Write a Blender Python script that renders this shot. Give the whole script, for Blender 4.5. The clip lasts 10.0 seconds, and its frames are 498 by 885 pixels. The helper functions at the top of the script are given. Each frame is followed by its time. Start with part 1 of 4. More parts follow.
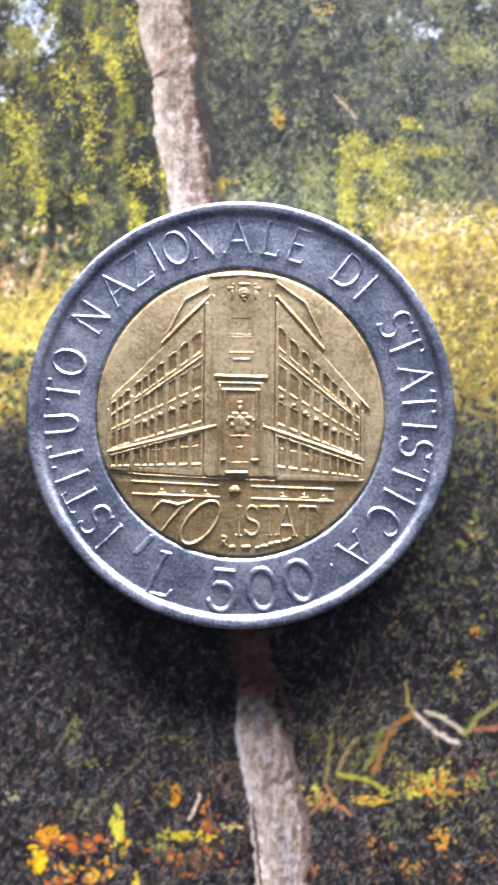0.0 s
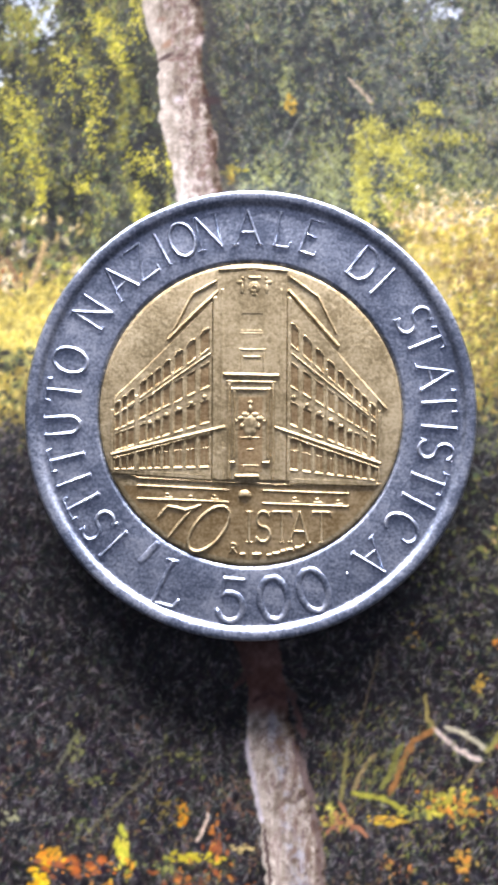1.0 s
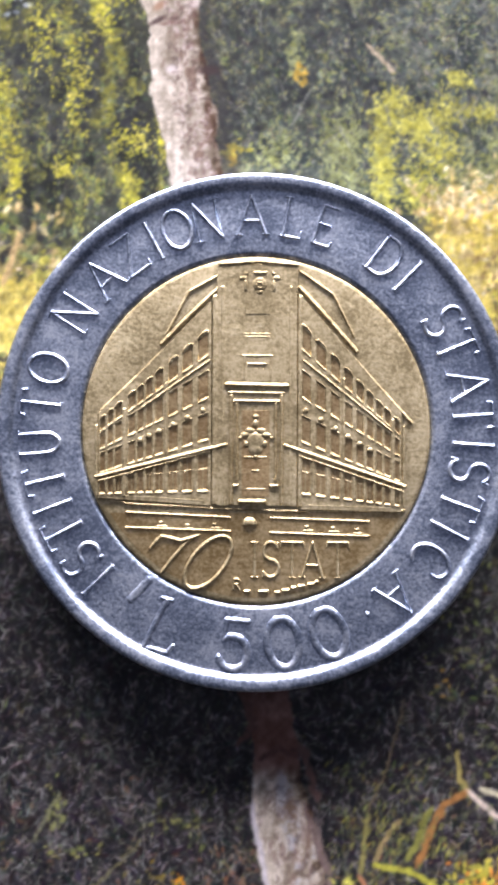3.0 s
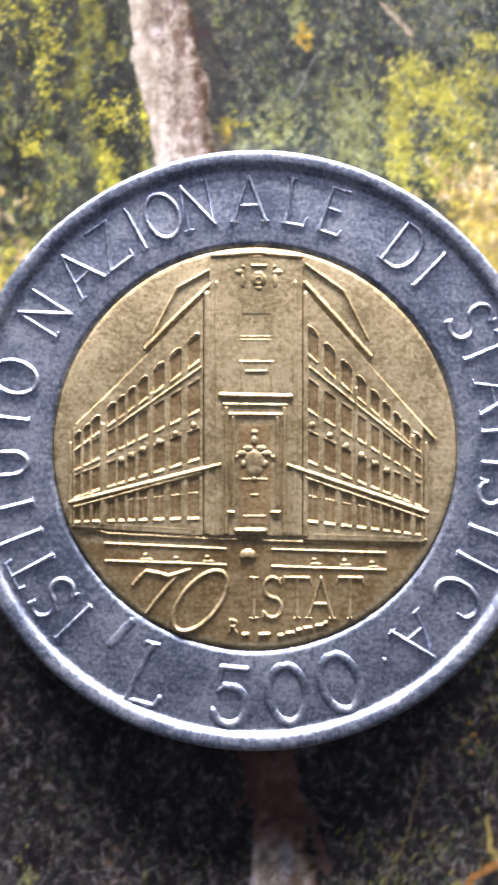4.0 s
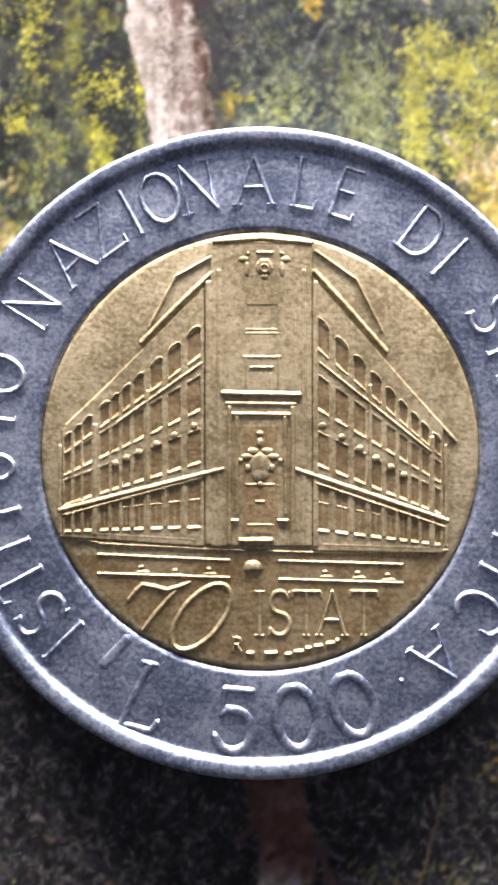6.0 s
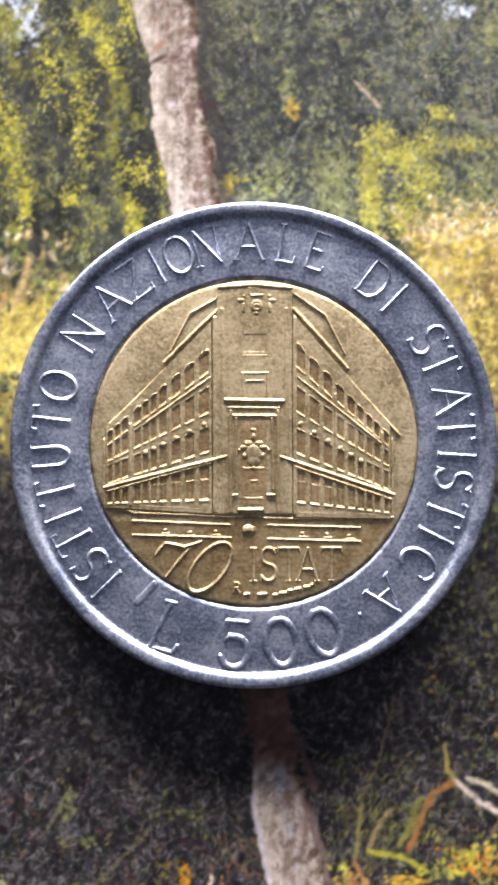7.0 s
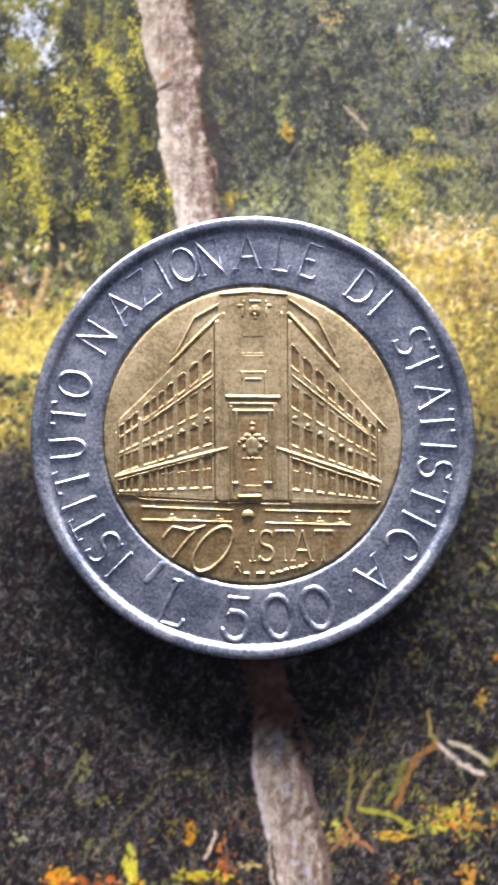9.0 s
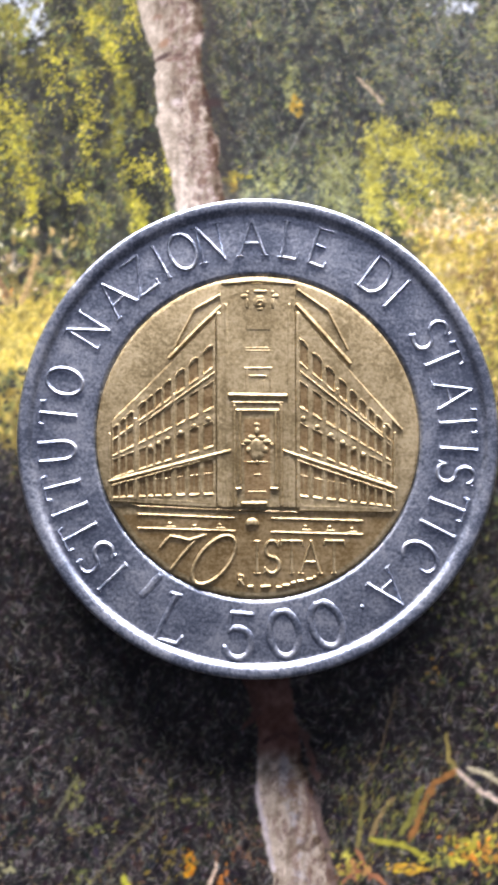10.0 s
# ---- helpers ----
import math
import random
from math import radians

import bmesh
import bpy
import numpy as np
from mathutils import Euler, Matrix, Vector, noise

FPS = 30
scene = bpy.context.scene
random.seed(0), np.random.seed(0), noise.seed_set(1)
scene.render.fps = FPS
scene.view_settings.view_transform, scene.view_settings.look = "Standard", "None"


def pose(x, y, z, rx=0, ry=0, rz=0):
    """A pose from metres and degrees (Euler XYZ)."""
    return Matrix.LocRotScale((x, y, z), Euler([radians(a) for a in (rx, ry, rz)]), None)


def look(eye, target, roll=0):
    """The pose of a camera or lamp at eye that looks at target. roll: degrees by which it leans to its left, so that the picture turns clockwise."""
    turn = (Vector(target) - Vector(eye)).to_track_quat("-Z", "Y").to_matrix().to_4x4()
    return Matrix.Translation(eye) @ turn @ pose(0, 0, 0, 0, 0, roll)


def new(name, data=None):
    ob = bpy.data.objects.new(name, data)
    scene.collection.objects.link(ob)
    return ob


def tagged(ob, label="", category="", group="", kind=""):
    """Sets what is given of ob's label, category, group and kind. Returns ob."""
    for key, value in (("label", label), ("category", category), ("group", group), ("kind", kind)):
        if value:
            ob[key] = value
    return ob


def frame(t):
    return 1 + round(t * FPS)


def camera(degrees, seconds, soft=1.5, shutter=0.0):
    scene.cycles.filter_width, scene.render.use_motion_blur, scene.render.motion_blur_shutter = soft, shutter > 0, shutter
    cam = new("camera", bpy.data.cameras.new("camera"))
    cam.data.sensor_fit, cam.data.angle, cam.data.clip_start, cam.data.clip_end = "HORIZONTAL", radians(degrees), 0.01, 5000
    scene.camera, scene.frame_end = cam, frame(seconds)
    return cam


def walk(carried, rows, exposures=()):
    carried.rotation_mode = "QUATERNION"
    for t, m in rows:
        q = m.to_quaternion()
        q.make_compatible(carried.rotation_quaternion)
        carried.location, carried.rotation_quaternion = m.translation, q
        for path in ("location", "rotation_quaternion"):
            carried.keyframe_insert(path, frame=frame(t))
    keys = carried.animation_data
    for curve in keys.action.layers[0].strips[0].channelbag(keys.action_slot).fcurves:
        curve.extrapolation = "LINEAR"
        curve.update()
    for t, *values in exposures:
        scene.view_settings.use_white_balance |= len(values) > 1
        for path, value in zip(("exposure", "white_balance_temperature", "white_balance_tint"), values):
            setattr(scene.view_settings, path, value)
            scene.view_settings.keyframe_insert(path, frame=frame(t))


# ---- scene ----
# ---- camera ----
cam = camera(24.87, 10.0, soft=3.7)
walk(cam, [
    (0.0, pose(0.00099, -0.00634, 0.06960, 3.83, 0.37, 0.19)),
    (0.5, pose(0.00193, -0.00636, 0.06985, 3.88, 0.42, -0.07)),
    (1.0, pose(0.00059, -0.00579, 0.06622, 3.64, 0.59, 0.14)),
    (1.5, pose(0.00058, -0.00614, 0.06371, 3.55, 0.53, 0.03)),
    (2.0, pose(0.00061, -0.00592, 0.06392, 3.64, 0.70, 0.04)),
    (2.5, pose(-0.00002, -0.00468, 0.06014, 3.53, 0.67, 0.13)),
    (2.7, pose(0.00027, -0.00443, 0.05943, 3.57, 0.62, 0.06)),
    (3.8, pose(-0.00013, -0.00278, 0.05144, 3.03, 0.35, -0.05)),
    (4.0, pose(-0.00004, -0.00242, 0.05033, 3.05, 0.26, -0.21)),
    (4.5, pose(-0.00022, -0.00198, 0.04702, 3.01, 0.12, -0.15)),
    (5.0, pose(-0.00015, -0.00165, 0.04555, 2.52, 0.13, -0.18)),
    (5.5, pose(-0.00033, -0.00134, 0.04476, 2.43, 0.03, -0.24)),
    (5.7, pose(-0.00046, -0.00148, 0.04468, 2.52, -0.07, -0.24)),
    (6.8, pose(-0.00095, -0.00363, 0.05906, 3.69, -0.55, -0.43)),
    (7.0, pose(-0.00050, -0.00443, 0.06153, 4.19, -0.20, -0.43)),
    (7.5, pose(0.00028, -0.00524, 0.06665, 4.20, 0.28, -0.42)),
    (8.0, pose(0.00053, -0.00571, 0.06883, 4.05, 0.47, -0.50)),
    (8.5, pose(0.00002, -0.00639, 0.06938, 4.26, 0.27, -0.58)),
    (9.0, pose(-0.00018, -0.00589, 0.06728, 4.72, 0.08, -0.59)),
    (9.5, pose(-0.00029, -0.00485, 0.06394, 4.32, -0.07, -0.50)),
    (10.0, pose(0.00012, -0.00410, 0.06231, 3.54, 0.57, -0.45)),
], ((0.0, 0.17, 6150, 19), (2.5, 0.14, 6150, 19), (4.0, 0.1, 6350, 19), (5.7, 0.1, 6400, 19), (6.8, -0.01, 6500, 19), (10.0, -0.01, 6500, 19)))

# ---- light: one wide window to the north, a dim room around ----
world = bpy.data.worlds.new("sky")
scene.world = world
world.use_nodes = True
sky = world.node_tree.nodes.new("ShaderNodeTexSky")
sky.sky_type, sky.sun_disc, sky.sun_elevation, sky.sun_rotation = "NISHITA", False, radians(35), radians(170)
world.node_tree.links.new(sky.outputs["Color"], world.node_tree.nodes["Background"].inputs["Color"])
world.node_tree.nodes["Background"].inputs["Strength"].default_value = 0.1

WIN_X0, WIN_X1, WIN_Z0, WIN_Z1, WIN_Y = -1.45, 1.65, 0.32, 0.81, 2.4
lamp = bpy.data.lights.new("window_daylight", "AREA")
lamp.shape, lamp.size, lamp.size_y = "RECTANGLE", WIN_X1 - WIN_X0, WIN_Z1 - WIN_Z0
lamp.energy, lamp.color = 360.0, (1.0, 0.98, 0.96)
new("window_daylight", lamp).matrix_world = look(
    ((WIN_X0 + WIN_X1) / 2, WIN_Y - 0.02, (WIN_Z0 + WIN_Z1) / 2), ((WIN_X0 + WIN_X1) / 2, 0, (WIN_Z0 + WIN_Z1) / 2))

MM = 0.001


# ---- materials ----
def material(name, base, rough, metal=0.0, spec=0.5):
    m = bpy.data.materials.new(name)
    m.use_nodes = True
    b = m.node_tree.nodes["Principled BSDF"]
    b.inputs["Base Color"].default_value = (*base, 1)
    b.inputs["Roughness"].default_value = rough
    b.inputs["Metallic"].default_value = metal
    b.inputs["Specular IOR Level"].default_value = spec
    return m, m.node_tree.nodes, m.node_tree.links, b


def add_noise(n, l, scale, detail=4, rough=0.6, stretch=None):
    tc = n.new("ShaderNodeTexCoord")
    t = n.new("ShaderNodeTexNoise")
    t.inputs["Scale"].default_value, t.inputs["Detail"].default_value, t.inputs["Roughness"].default_value = scale, detail, rough
    src = tc.outputs["Object"]
    if stretch:
        mp = n.new("ShaderNodeMapping")
        mp.inputs["Scale"].default_value = stretch[:3]
        mp.inputs["Rotation"].default_value = (0, 0, stretch[3])
        l.new(src, mp.inputs["Vector"])
        src = mp.outputs["Vector"]
    l.new(src, t.inputs["Vector"])
    return t.outputs["Fac"]


def ramp(n, l, src, stops):
    r = n.new("ShaderNodeValToRGB")
    while len(r.color_ramp.elements) < len(stops):
        r.color_ramp.elements.new(0.5)
    for e, (p, c) in zip(r.color_ramp.elements, stops):
        e.position, e.color = p, (*c, 1)
    l.new(src, r.inputs["Fac"])
    return r.outputs["Color"]


def math_node(n, l, op, a, b):
    k = n.new("ShaderNodeMath")
    k.operation = op
    for i, v in enumerate((a, b)):
        if isinstance(v, (int, float)):
            k.inputs[i].default_value = v
        else:
            l.new(v, k.inputs[i])
    return k.outputs[0]


def bump(n, l, b, height, strength, distance):
    k = n.new("ShaderNodeBump")
    k.inputs["Strength"].default_value, k.inputs["Distance"].default_value = strength, distance
    l.new(height, k.inputs["Height"])
    l.new(k.outputs["Normal"], b.inputs["Normal"])


def coin_metal(name, dull, mid, bright, rough, grain):
    """Worn struck metal: broad tarnish, fine grain, hairline scratches."""
    m, n, l, b = material(name, mid, rough, 1.0)
    stain = add_noise(n, l, 380, 5, 0.65)
    fine = add_noise(n, l, 5600, 4, 0.7)
    scuff = add_noise(n, l, 1500, 6, 0.8, (1.0, 1.8, 1.0, 0.4))
    wear = math_node(n, l, "ADD", math_node(n, l, "MULTIPLY", stain, 0.3), math_node(n, l, "MULTIPLY", scuff, 0.28))
    wear = math_node(n, l, "ADD", wear, math_node(n, l, "MULTIPLY", fine, 0.42))
    l.new(ramp(n, l, wear, ((0.44, dull), (0.5, mid), (0.57, bright))), b.inputs["Base Color"])
    r = math_node(n, l, "ADD", math_node(n, l, "MULTIPLY", stain, 0.16), rough - 0.12)
    r = math_node(n, l, "ADD", r, math_node(n, l, "MULTIPLY", fine, 0.12))
    l.new(r, b.inputs["Roughness"])
    pits = add_noise(n, l, 2600, 6, 0.8)
    scratch = add_noise(n, l, 700, 3, 0.6, (1.0, 7.0, 1.0, 0.6))
    h = math_node(n, l, "ADD", math_node(n, l, "MULTIPLY", pits, 1.1), math_node(n, l, "MULTIPLY", fine, 0.9))
    h = math_node(n, l, "ADD", h, math_node(n, l, "MULTIPLY", scratch, 0.12))
    bump(n, l, b, h, grain, 0.00005)
    return m


steel = coin_metal("stainless_steel", (0.27, 0.32, 0.43), (0.48, 0.545, 0.68), (0.80, 0.85, 0.95), 0.37, 0.36)
bronze = coin_metal("yellow_bronze", (0.38, 0.30, 0.165), (0.57, 0.46, 0.27), (0.71, 0.60, 0.39), 0.52, 0.4)
# darker copy of the bronze: the shade of recesses put into the colour
shaded_bronze = coin_metal("shaded_bronze", (0.38, 0.25, 0.12), (0.51, 0.36, 0.19), (0.62, 0.47, 0.26), 0.5, 0.4)
exergue_bronze = coin_metal("brown_bronze", (0.40, 0.27, 0.12), (0.55, 0.40, 0.20), (0.70, 0.54, 0.31), 0.46, 0.3)


def print_material():
    """Glossy printed paper: ink colours with a fine halftone screen and paper grain."""
    m, n, l, b = material("printed_paper", (0.3, 0.3, 0.3), 0.45, 0.0, 0.35)
    ink = n.new("ShaderNodeAttribute")
    ink.attribute_name = "ink"
    tc = n.new("ShaderNodeTexCoord")
    mp = n.new("ShaderNodeMapping")
    mp.inputs["Rotation"].default_value = (0, 0, radians(22))
    mp.inputs["Scale"].default_value = (2 * math.pi / (0.13 * MM),) * 3
    l.new(tc.outputs["Object"], mp.inputs["Vector"])
    sep = n.new("ShaderNodeSeparateXYZ")
    l.new(mp.outputs["Vector"], sep.inputs["Vector"])
    sx = math_node(n, l, "SINE", sep.outputs["X"], 0)
    sy = math_node(n, l, "SINE", sep.outputs["Y"], 0)
    dots = math_node(n, l, "MULTIPLY", math_node(n, l, "MULTIPLY", sx, sy), 0.12)
    grain = add_noise(n, l, 9000, 3, 0.6)
    k = math_node(n, l, "ADD", dots, math_node(n, l, "ADD", math_node(n, l, "MULTIPLY", grain, 0.2), 0.9))
    mul = n.new("ShaderNodeVectorMath")
    mul.operation = "MULTIPLY"
    l.new(ink.outputs["Color"], mul.inputs[0])
    l.new(k, mul.inputs[1])
    l.new(mul.outputs["Vector"], b.inputs["Base Color"])
    bump(n, l, b, add_noise(n, l, 2500, 4, 0.6), 0.12, 0.00008)
    return m


paper = print_material()


def plaster(name, base):
    m, n, l, b = material(name, base, 0.85)
    s = add_noise(n, l, 3.0, 5, 0.6)
    l.new(ramp(n, l, s, ((0.3, [c * 0.9 for c in base]), (0.7, base))), b.inputs["Base Color"])
    bump(n, l, b, add_noise(n, l, 120, 4), 0.15, 0.002)
    return m


wall_paint = plaster("wall_paint", (0.026, 0.028, 0.034))
ceiling_paint = plaster("ceiling_paint", (0.05, 0.058, 0.08))
wood_m, wn, wl, wb = material("brown_wood", (0.2, 0.11, 0.06), 0.45)
grain = add_noise(wn, wl, 6, 6, 0.6, (1, 14, 14, 0))
wl.new(ramp(wn, wl, grain, ((0.3, (0.06, 0.034, 0.02)), (0.7, (0.14, 0.085, 0.05)))), wb.inputs["Base Color"])
white_frame = material("white_frame_paint", (0.75, 0.75, 0.73), 0.4)[0]


# ---- mesh helpers ----
def part(name, bm, mat, parent=None, label="", smooth=False):
    """Links a bmesh, or a (verts, faces) pair, as one mesh object."""
    me = bpy.data.meshes.new(name)
    if isinstance(bm, tuple):
        me.from_pydata(bm[0], [], bm[1])
        me.update()
    else:
        bmesh.ops.recalc_face_normals(bm, faces=bm.faces[:])
        bm.to_mesh(me)
        bm.free()
    if smooth:
        me.shade_smooth()
    me.materials.append(mat)
    ob = new(name, me)
    if parent:
        ob.parent = parent
    if label:
        tagged(ob, label)
    return ob


def box(bm, x0, x1, y0, y1, z0, z1):
    v = [bm.verts.new((x, y, z)) for z in (z0, z1) for x, y in ((x0, y0), (x1, y0), (x1, y1), (x0, y1))]
    for f in ((3, 2, 1, 0), (4, 5, 6, 7), (0, 1, 5, 4), (1, 2, 6, 5), (2, 3, 7, 6), (3, 0, 4, 7)):
        bm.faces.new([v[i] for i in f])
    return bm


def boxes(*dims):
    bm = bmesh.new()
    for d in dims:
        box(bm, *d)
    return bm


def lathe(profile, steps=192):
    verts, faces, k = [], [], len(profile)
    for i in range(steps):
        a = 2 * math.pi * i / steps
        verts += [(r * MM * math.cos(a), r * MM * math.sin(a), z * MM) for r, z in profile]
    for i in range(steps):
        j = (i + 1) % steps
        for q in range(k - 1):
            faces.append((i * k + q, j * k + q, j * k + q + 1, i * k + q + 1))
    return verts, faces


def ridge(pts, width, height, z0, taper=1.0, flat=0.35):
    """A raised line of rounded section along a polyline, in millimetres."""
    pts = [Vector((p[0], p[1])) for p in pts]
    sect = ((-0.5, -0.06), (-0.5 * (flat + 1) / 2, 0.6), (-0.25 * flat, 1.0), (0.25 * flat, 1.0), (0.5 * (flat + 1) / 2, 0.6), (0.5, -0.06))
    rings, count = [], len(pts)
    for i, p in enumerate(pts):
        d = (pts[min(i + 1, count - 1)] - pts[max(i - 1, 0)]).normalized()
        side = Vector((d.y, -d.x))
        s = taper if i in (0, count - 1) else 1.0
        rings.append((p, side, s, d))
    first, last = rings[0], rings[-1]
    cap = width * 0.35
    rings = [(first[0] - first[3] * cap, first[1], 0.3 * taper, first[3])] + rings + [(last[0] + last[3] * cap, last[1], 0.3 * taper, last[3])]
    verts, faces = [], []
    for n, (p, side, s, _) in enumerate(rings):
        low = 0.0 if n in (0, len(rings) - 1) else 1.0
        for a, h in sect:
            q = p + side * (a * width * s)
            verts.append((q.x * MM, q.y * MM, (z0 + height * (h * low if h > 0 else h)) * MM))
    m = len(sect)
    for i in range(len(rings) - 1):
        for k in range(m - 1):
            faces.append((i * m + k, i * m + k + 1, (i + 1) * m + k + 1, (i + 1) * m + k))
    faces += [tuple(range(m))[::-1], tuple(range((len(rings) - 1) * m, len(rings) * m))]
    return verts, faces


def join(*meshes):
    verts, faces = [], []
    for v, f in meshes:
        o = len(verts)
        verts += v
        faces += [tuple(i + o for i in q) for q in f]
    return verts, faces


def slab(quad, z0, z1, inset=0.04):
    """A low raised block on a four-cornered plan (counter-clockwise), with sloping sides, in millimetres."""
    c = sum((Vector(p) for p in quad), Vector((0, 0))) / 4
    top = [Vector(p) + (c - Vector(p)).normalized() * inset for p in quad]
    verts = [(p[0] * MM, p[1] * MM, z0 * MM) for p in quad] + [(p.x * MM, p.y * MM, z1 * MM) for p in top]
    faces = [(4, 5, 6, 7)] + [(i, (i + 1) % 4, (i + 1) % 4 + 4, i + 4) for i in range(4)]
    return verts, faces


def letter(name, me, mat, parent, x, y, z, turn, label=""):
    me.materials.clear()
    me.materials.append(mat)
    ob = new(name, me)
    ob.parent = parent
    ob.matrix_basis = pose(x * MM, y * MM, z * MM, 0, 0, turn)
    if label:
        tagged(ob, label)
    return ob


# ---- room and table ----
def build_room():
    x0, x1, y0, y1, z0, z1, w = -2.0, 2.0, -2.2, WIN_Y, -0.75, 1.85, 0.2
    tagged(part("floor", boxes((x0 - w, x1 + w, y0 - w, y1 + w, z0 - 0.1, z0)), wood_m), "brown wooden floor of a plain room", "floor", kind="structure")
    tagged(part("ceiling", boxes((x0 - w, x1 + w, y0 - w, y1 + w, z1, z1 + 0.1)), ceiling_paint), "plain pale painted ceiling of the room", "ceiling", kind="structure")
    tagged(part("wall_south", boxes((x0 - w, x1 + w, y0 - w, y0, z0, z1)), wall_paint), "plain grey painted room wall", "wall", kind="structure")
    tagged(part("wall_east", boxes((x1, x1 + w, y0, y1, z0, z1)), wall_paint), "plain grey painted room wall", "wall", kind="structure")
    tagged(part("wall_west", boxes((x0 - w, x0, y0, y1, z0, z1)), wall_paint), "plain grey painted room wall", "wall", kind="structure")
    tagged(part("wall_north", boxes((x0 - w, WIN_X0, y1, y1 + w, z0, z1), (WIN_X1, x1 + w, y1, y1 + w, z0, z1),
                                    (WIN_X0, WIN_X1, y1, y1 + w, z0, WIN_Z0), (WIN_X0, WIN_X1, y1, y1 + w, WIN_Z1, z1)), wall_paint),
           "plain grey painted wall with a window opening", "wall", kind="structure")
    win = tagged(new("window_1"), "white framed window letting daylight in", "window", kind="structure")
    f = 0.05
    part("window_frame", boxes((WIN_X0, WIN_X0 + f, y1 + 0.08, y1 + 0.14, WIN_Z0, WIN_Z1), (WIN_X1 - f, WIN_X1, y1 + 0.08, y1 + 0.14, WIN_Z0, WIN_Z1),
                               (WIN_X0 + f, WIN_X1 - f, y1 + 0.08, y1 + 0.14, WIN_Z0, WIN_Z0 + f), (WIN_X0 + f, WIN_X1 - f, y1 + 0.08, y1 + 0.14, WIN_Z1 - f, WIN_Z1)), white_frame, win)
    table = tagged(new("table"), "brown wooden table under the printed picture", "table")
    table.location = (0, 0, -0.75)
    bm = boxes((-0.6, 0.6, -0.4, 0.4, 0.72, 0.7495))
    bmesh.ops.bevel(bm, geom=bm.edges[:], offset=0.004, segments=2, affect="EDGES")
    part("tabletop", bm, wood_m, table)
    for sx in (-1, 1):
        for sy in (-1, 1):
            bm = boxes((sx * 0.55 - 0.03, sx * 0.55 + 0.03, sy * 0.35 - 0.03, sy * 0.35 + 0.03, 0, 0.72))
            part("leg", bm, wood_m, table)


build_room()

# ---- the printed picture under the coin ----
RNG = np.random.default_rng(7)
STEP = 0.075
CX = np.arange(-17.6, 17.6, STEP)
CY = np.arange(-31.2, 29.2, STEP)
NX, NY = len(CX), len(CY)
GX, GY = np.meshgrid(CX, CY)


def value_noise(sx, sy=None):
    """Smooth noise from 0 to 1 with cells of sx by sy millimetres."""
    sy = sy or sx
    w, h = int(36 / sx) + 4, int(62 / sy) + 4
    g = RNG.random((h, w))
    u, v = (GX + 17.7) / sx, (GY + 31.3) / sy
    i, j = u.astype(int), v.astype(int)
    a, b = u - i, v - j
    a, b = a * a * (3 - 2 * a), b * b * (3 - 2 * b)
    return (g[j, i] * (1 - a) + g[j, i + 1] * a) * (1 - b) + (g[j + 1, i] * (1 - a) + g[j + 1, i + 1] * a) * b


def fractal(s, octaves=4):
    total, amp, out = 0, 1.0, 0
    for k in range(octaves):
        out = out + amp * value_noise(s / 2**k)
        total, amp = total + amp, amp * 0.6
    return out / total


def smooth(a, b, x):
    t = np.clip((x - a) / (b - a), 0, 1)
    return t * t * (3 - 2 * t)


INK = np.zeros((NY, NX, 3))


def tint(mask, colour):
    INK[:] += mask[..., None] * (np.array(colour, float) - INK)


def splat(x, y, length, width, angle, colour, alpha=0.9):
    """One soft-edged dab of ink."""
    r = max(length, width) * 1.9
    i0, i1 = int((x - r - CX[0]) / STEP), int((x + r - CX[0]) / STEP) + 2
    j0, j1 = int((y - r - CY[0]) / STEP), int((y + r - CY[0]) / STEP) + 2
    i0, j0 = max(i0, 0), max(j0, 0)
    if i1 <= i0 or j1 <= j0 or i0 >= NX or j0 >= NY:
        return
    dx, dy = GX[j0:j1, i0:i1] - x, GY[j0:j1, i0:i1] - y
    c, s = math.cos(angle), math.sin(angle)
    d = ((dx * c + dy * s) / length) ** 2 + ((dy * c - dx * s) / width) ** 2
    m = np.clip(1.7 * np.exp(-1.1 * d) - 0.1, 0, 1)[..., None] * alpha
    INK[j0:j1, i0:i1] += m * (np.array(colour, float) - INK[j0:j1, i0:i1])


def dabs(count, where, size, palette, alpha=0.85, lean=None, thin=0.55, jitter=16):
    """Scatters dabs; where(x, y) is the chance to keep one at a place."""
    x0, x1, y0, y1, keep = where
    n = 0
    while n < count:
        n += 1
        x, y = RNG.uniform(x0, x1), RNG.uniform(y0, y1)
        i, j = min(int((x - CX[0]) / STEP), NX - 1), min(int((y - CY[0]) / STEP), NY - 1)
        if keep is not None and RNG.random() > keep[max(j, 0), max(i, 0)]:
            continue
        s = size * RNG.uniform(0.5, 1.5)
        a = RNG.uniform(0, math.pi) if lean is None else lean + RNG.normal(0, 0.35)
        c = np.array(palette[RNG.integers(len(palette))]) * RNG.uniform(0.8, 1.18) + RNG.normal(0, jitter * 0.3, 3)
        splat(x, y, s, s * thin, a, c, alpha)


def stroke(points, width, colour, wobble=0.05, alpha=0.85):
    for (xa, ya), (xb, yb) in zip(points, points[1:]):
        d = math.hypot(xb - xa, yb - ya)
        steps = max(2, int(d / (width * 0.8)))
        for k in range(steps):
            t = (k + 0.5) / steps
            splat(xa + (xb - xa) * t + RNG.normal(0, wobble), ya + (yb - ya) * t + RNG.normal(0, wobble), width * 1.3, width * RNG.uniform(0.6, 1.0),
                  math.atan2(yb - ya, xb - xa), np.array(colour) * RNG.uniform(0.85, 1.1), alpha)


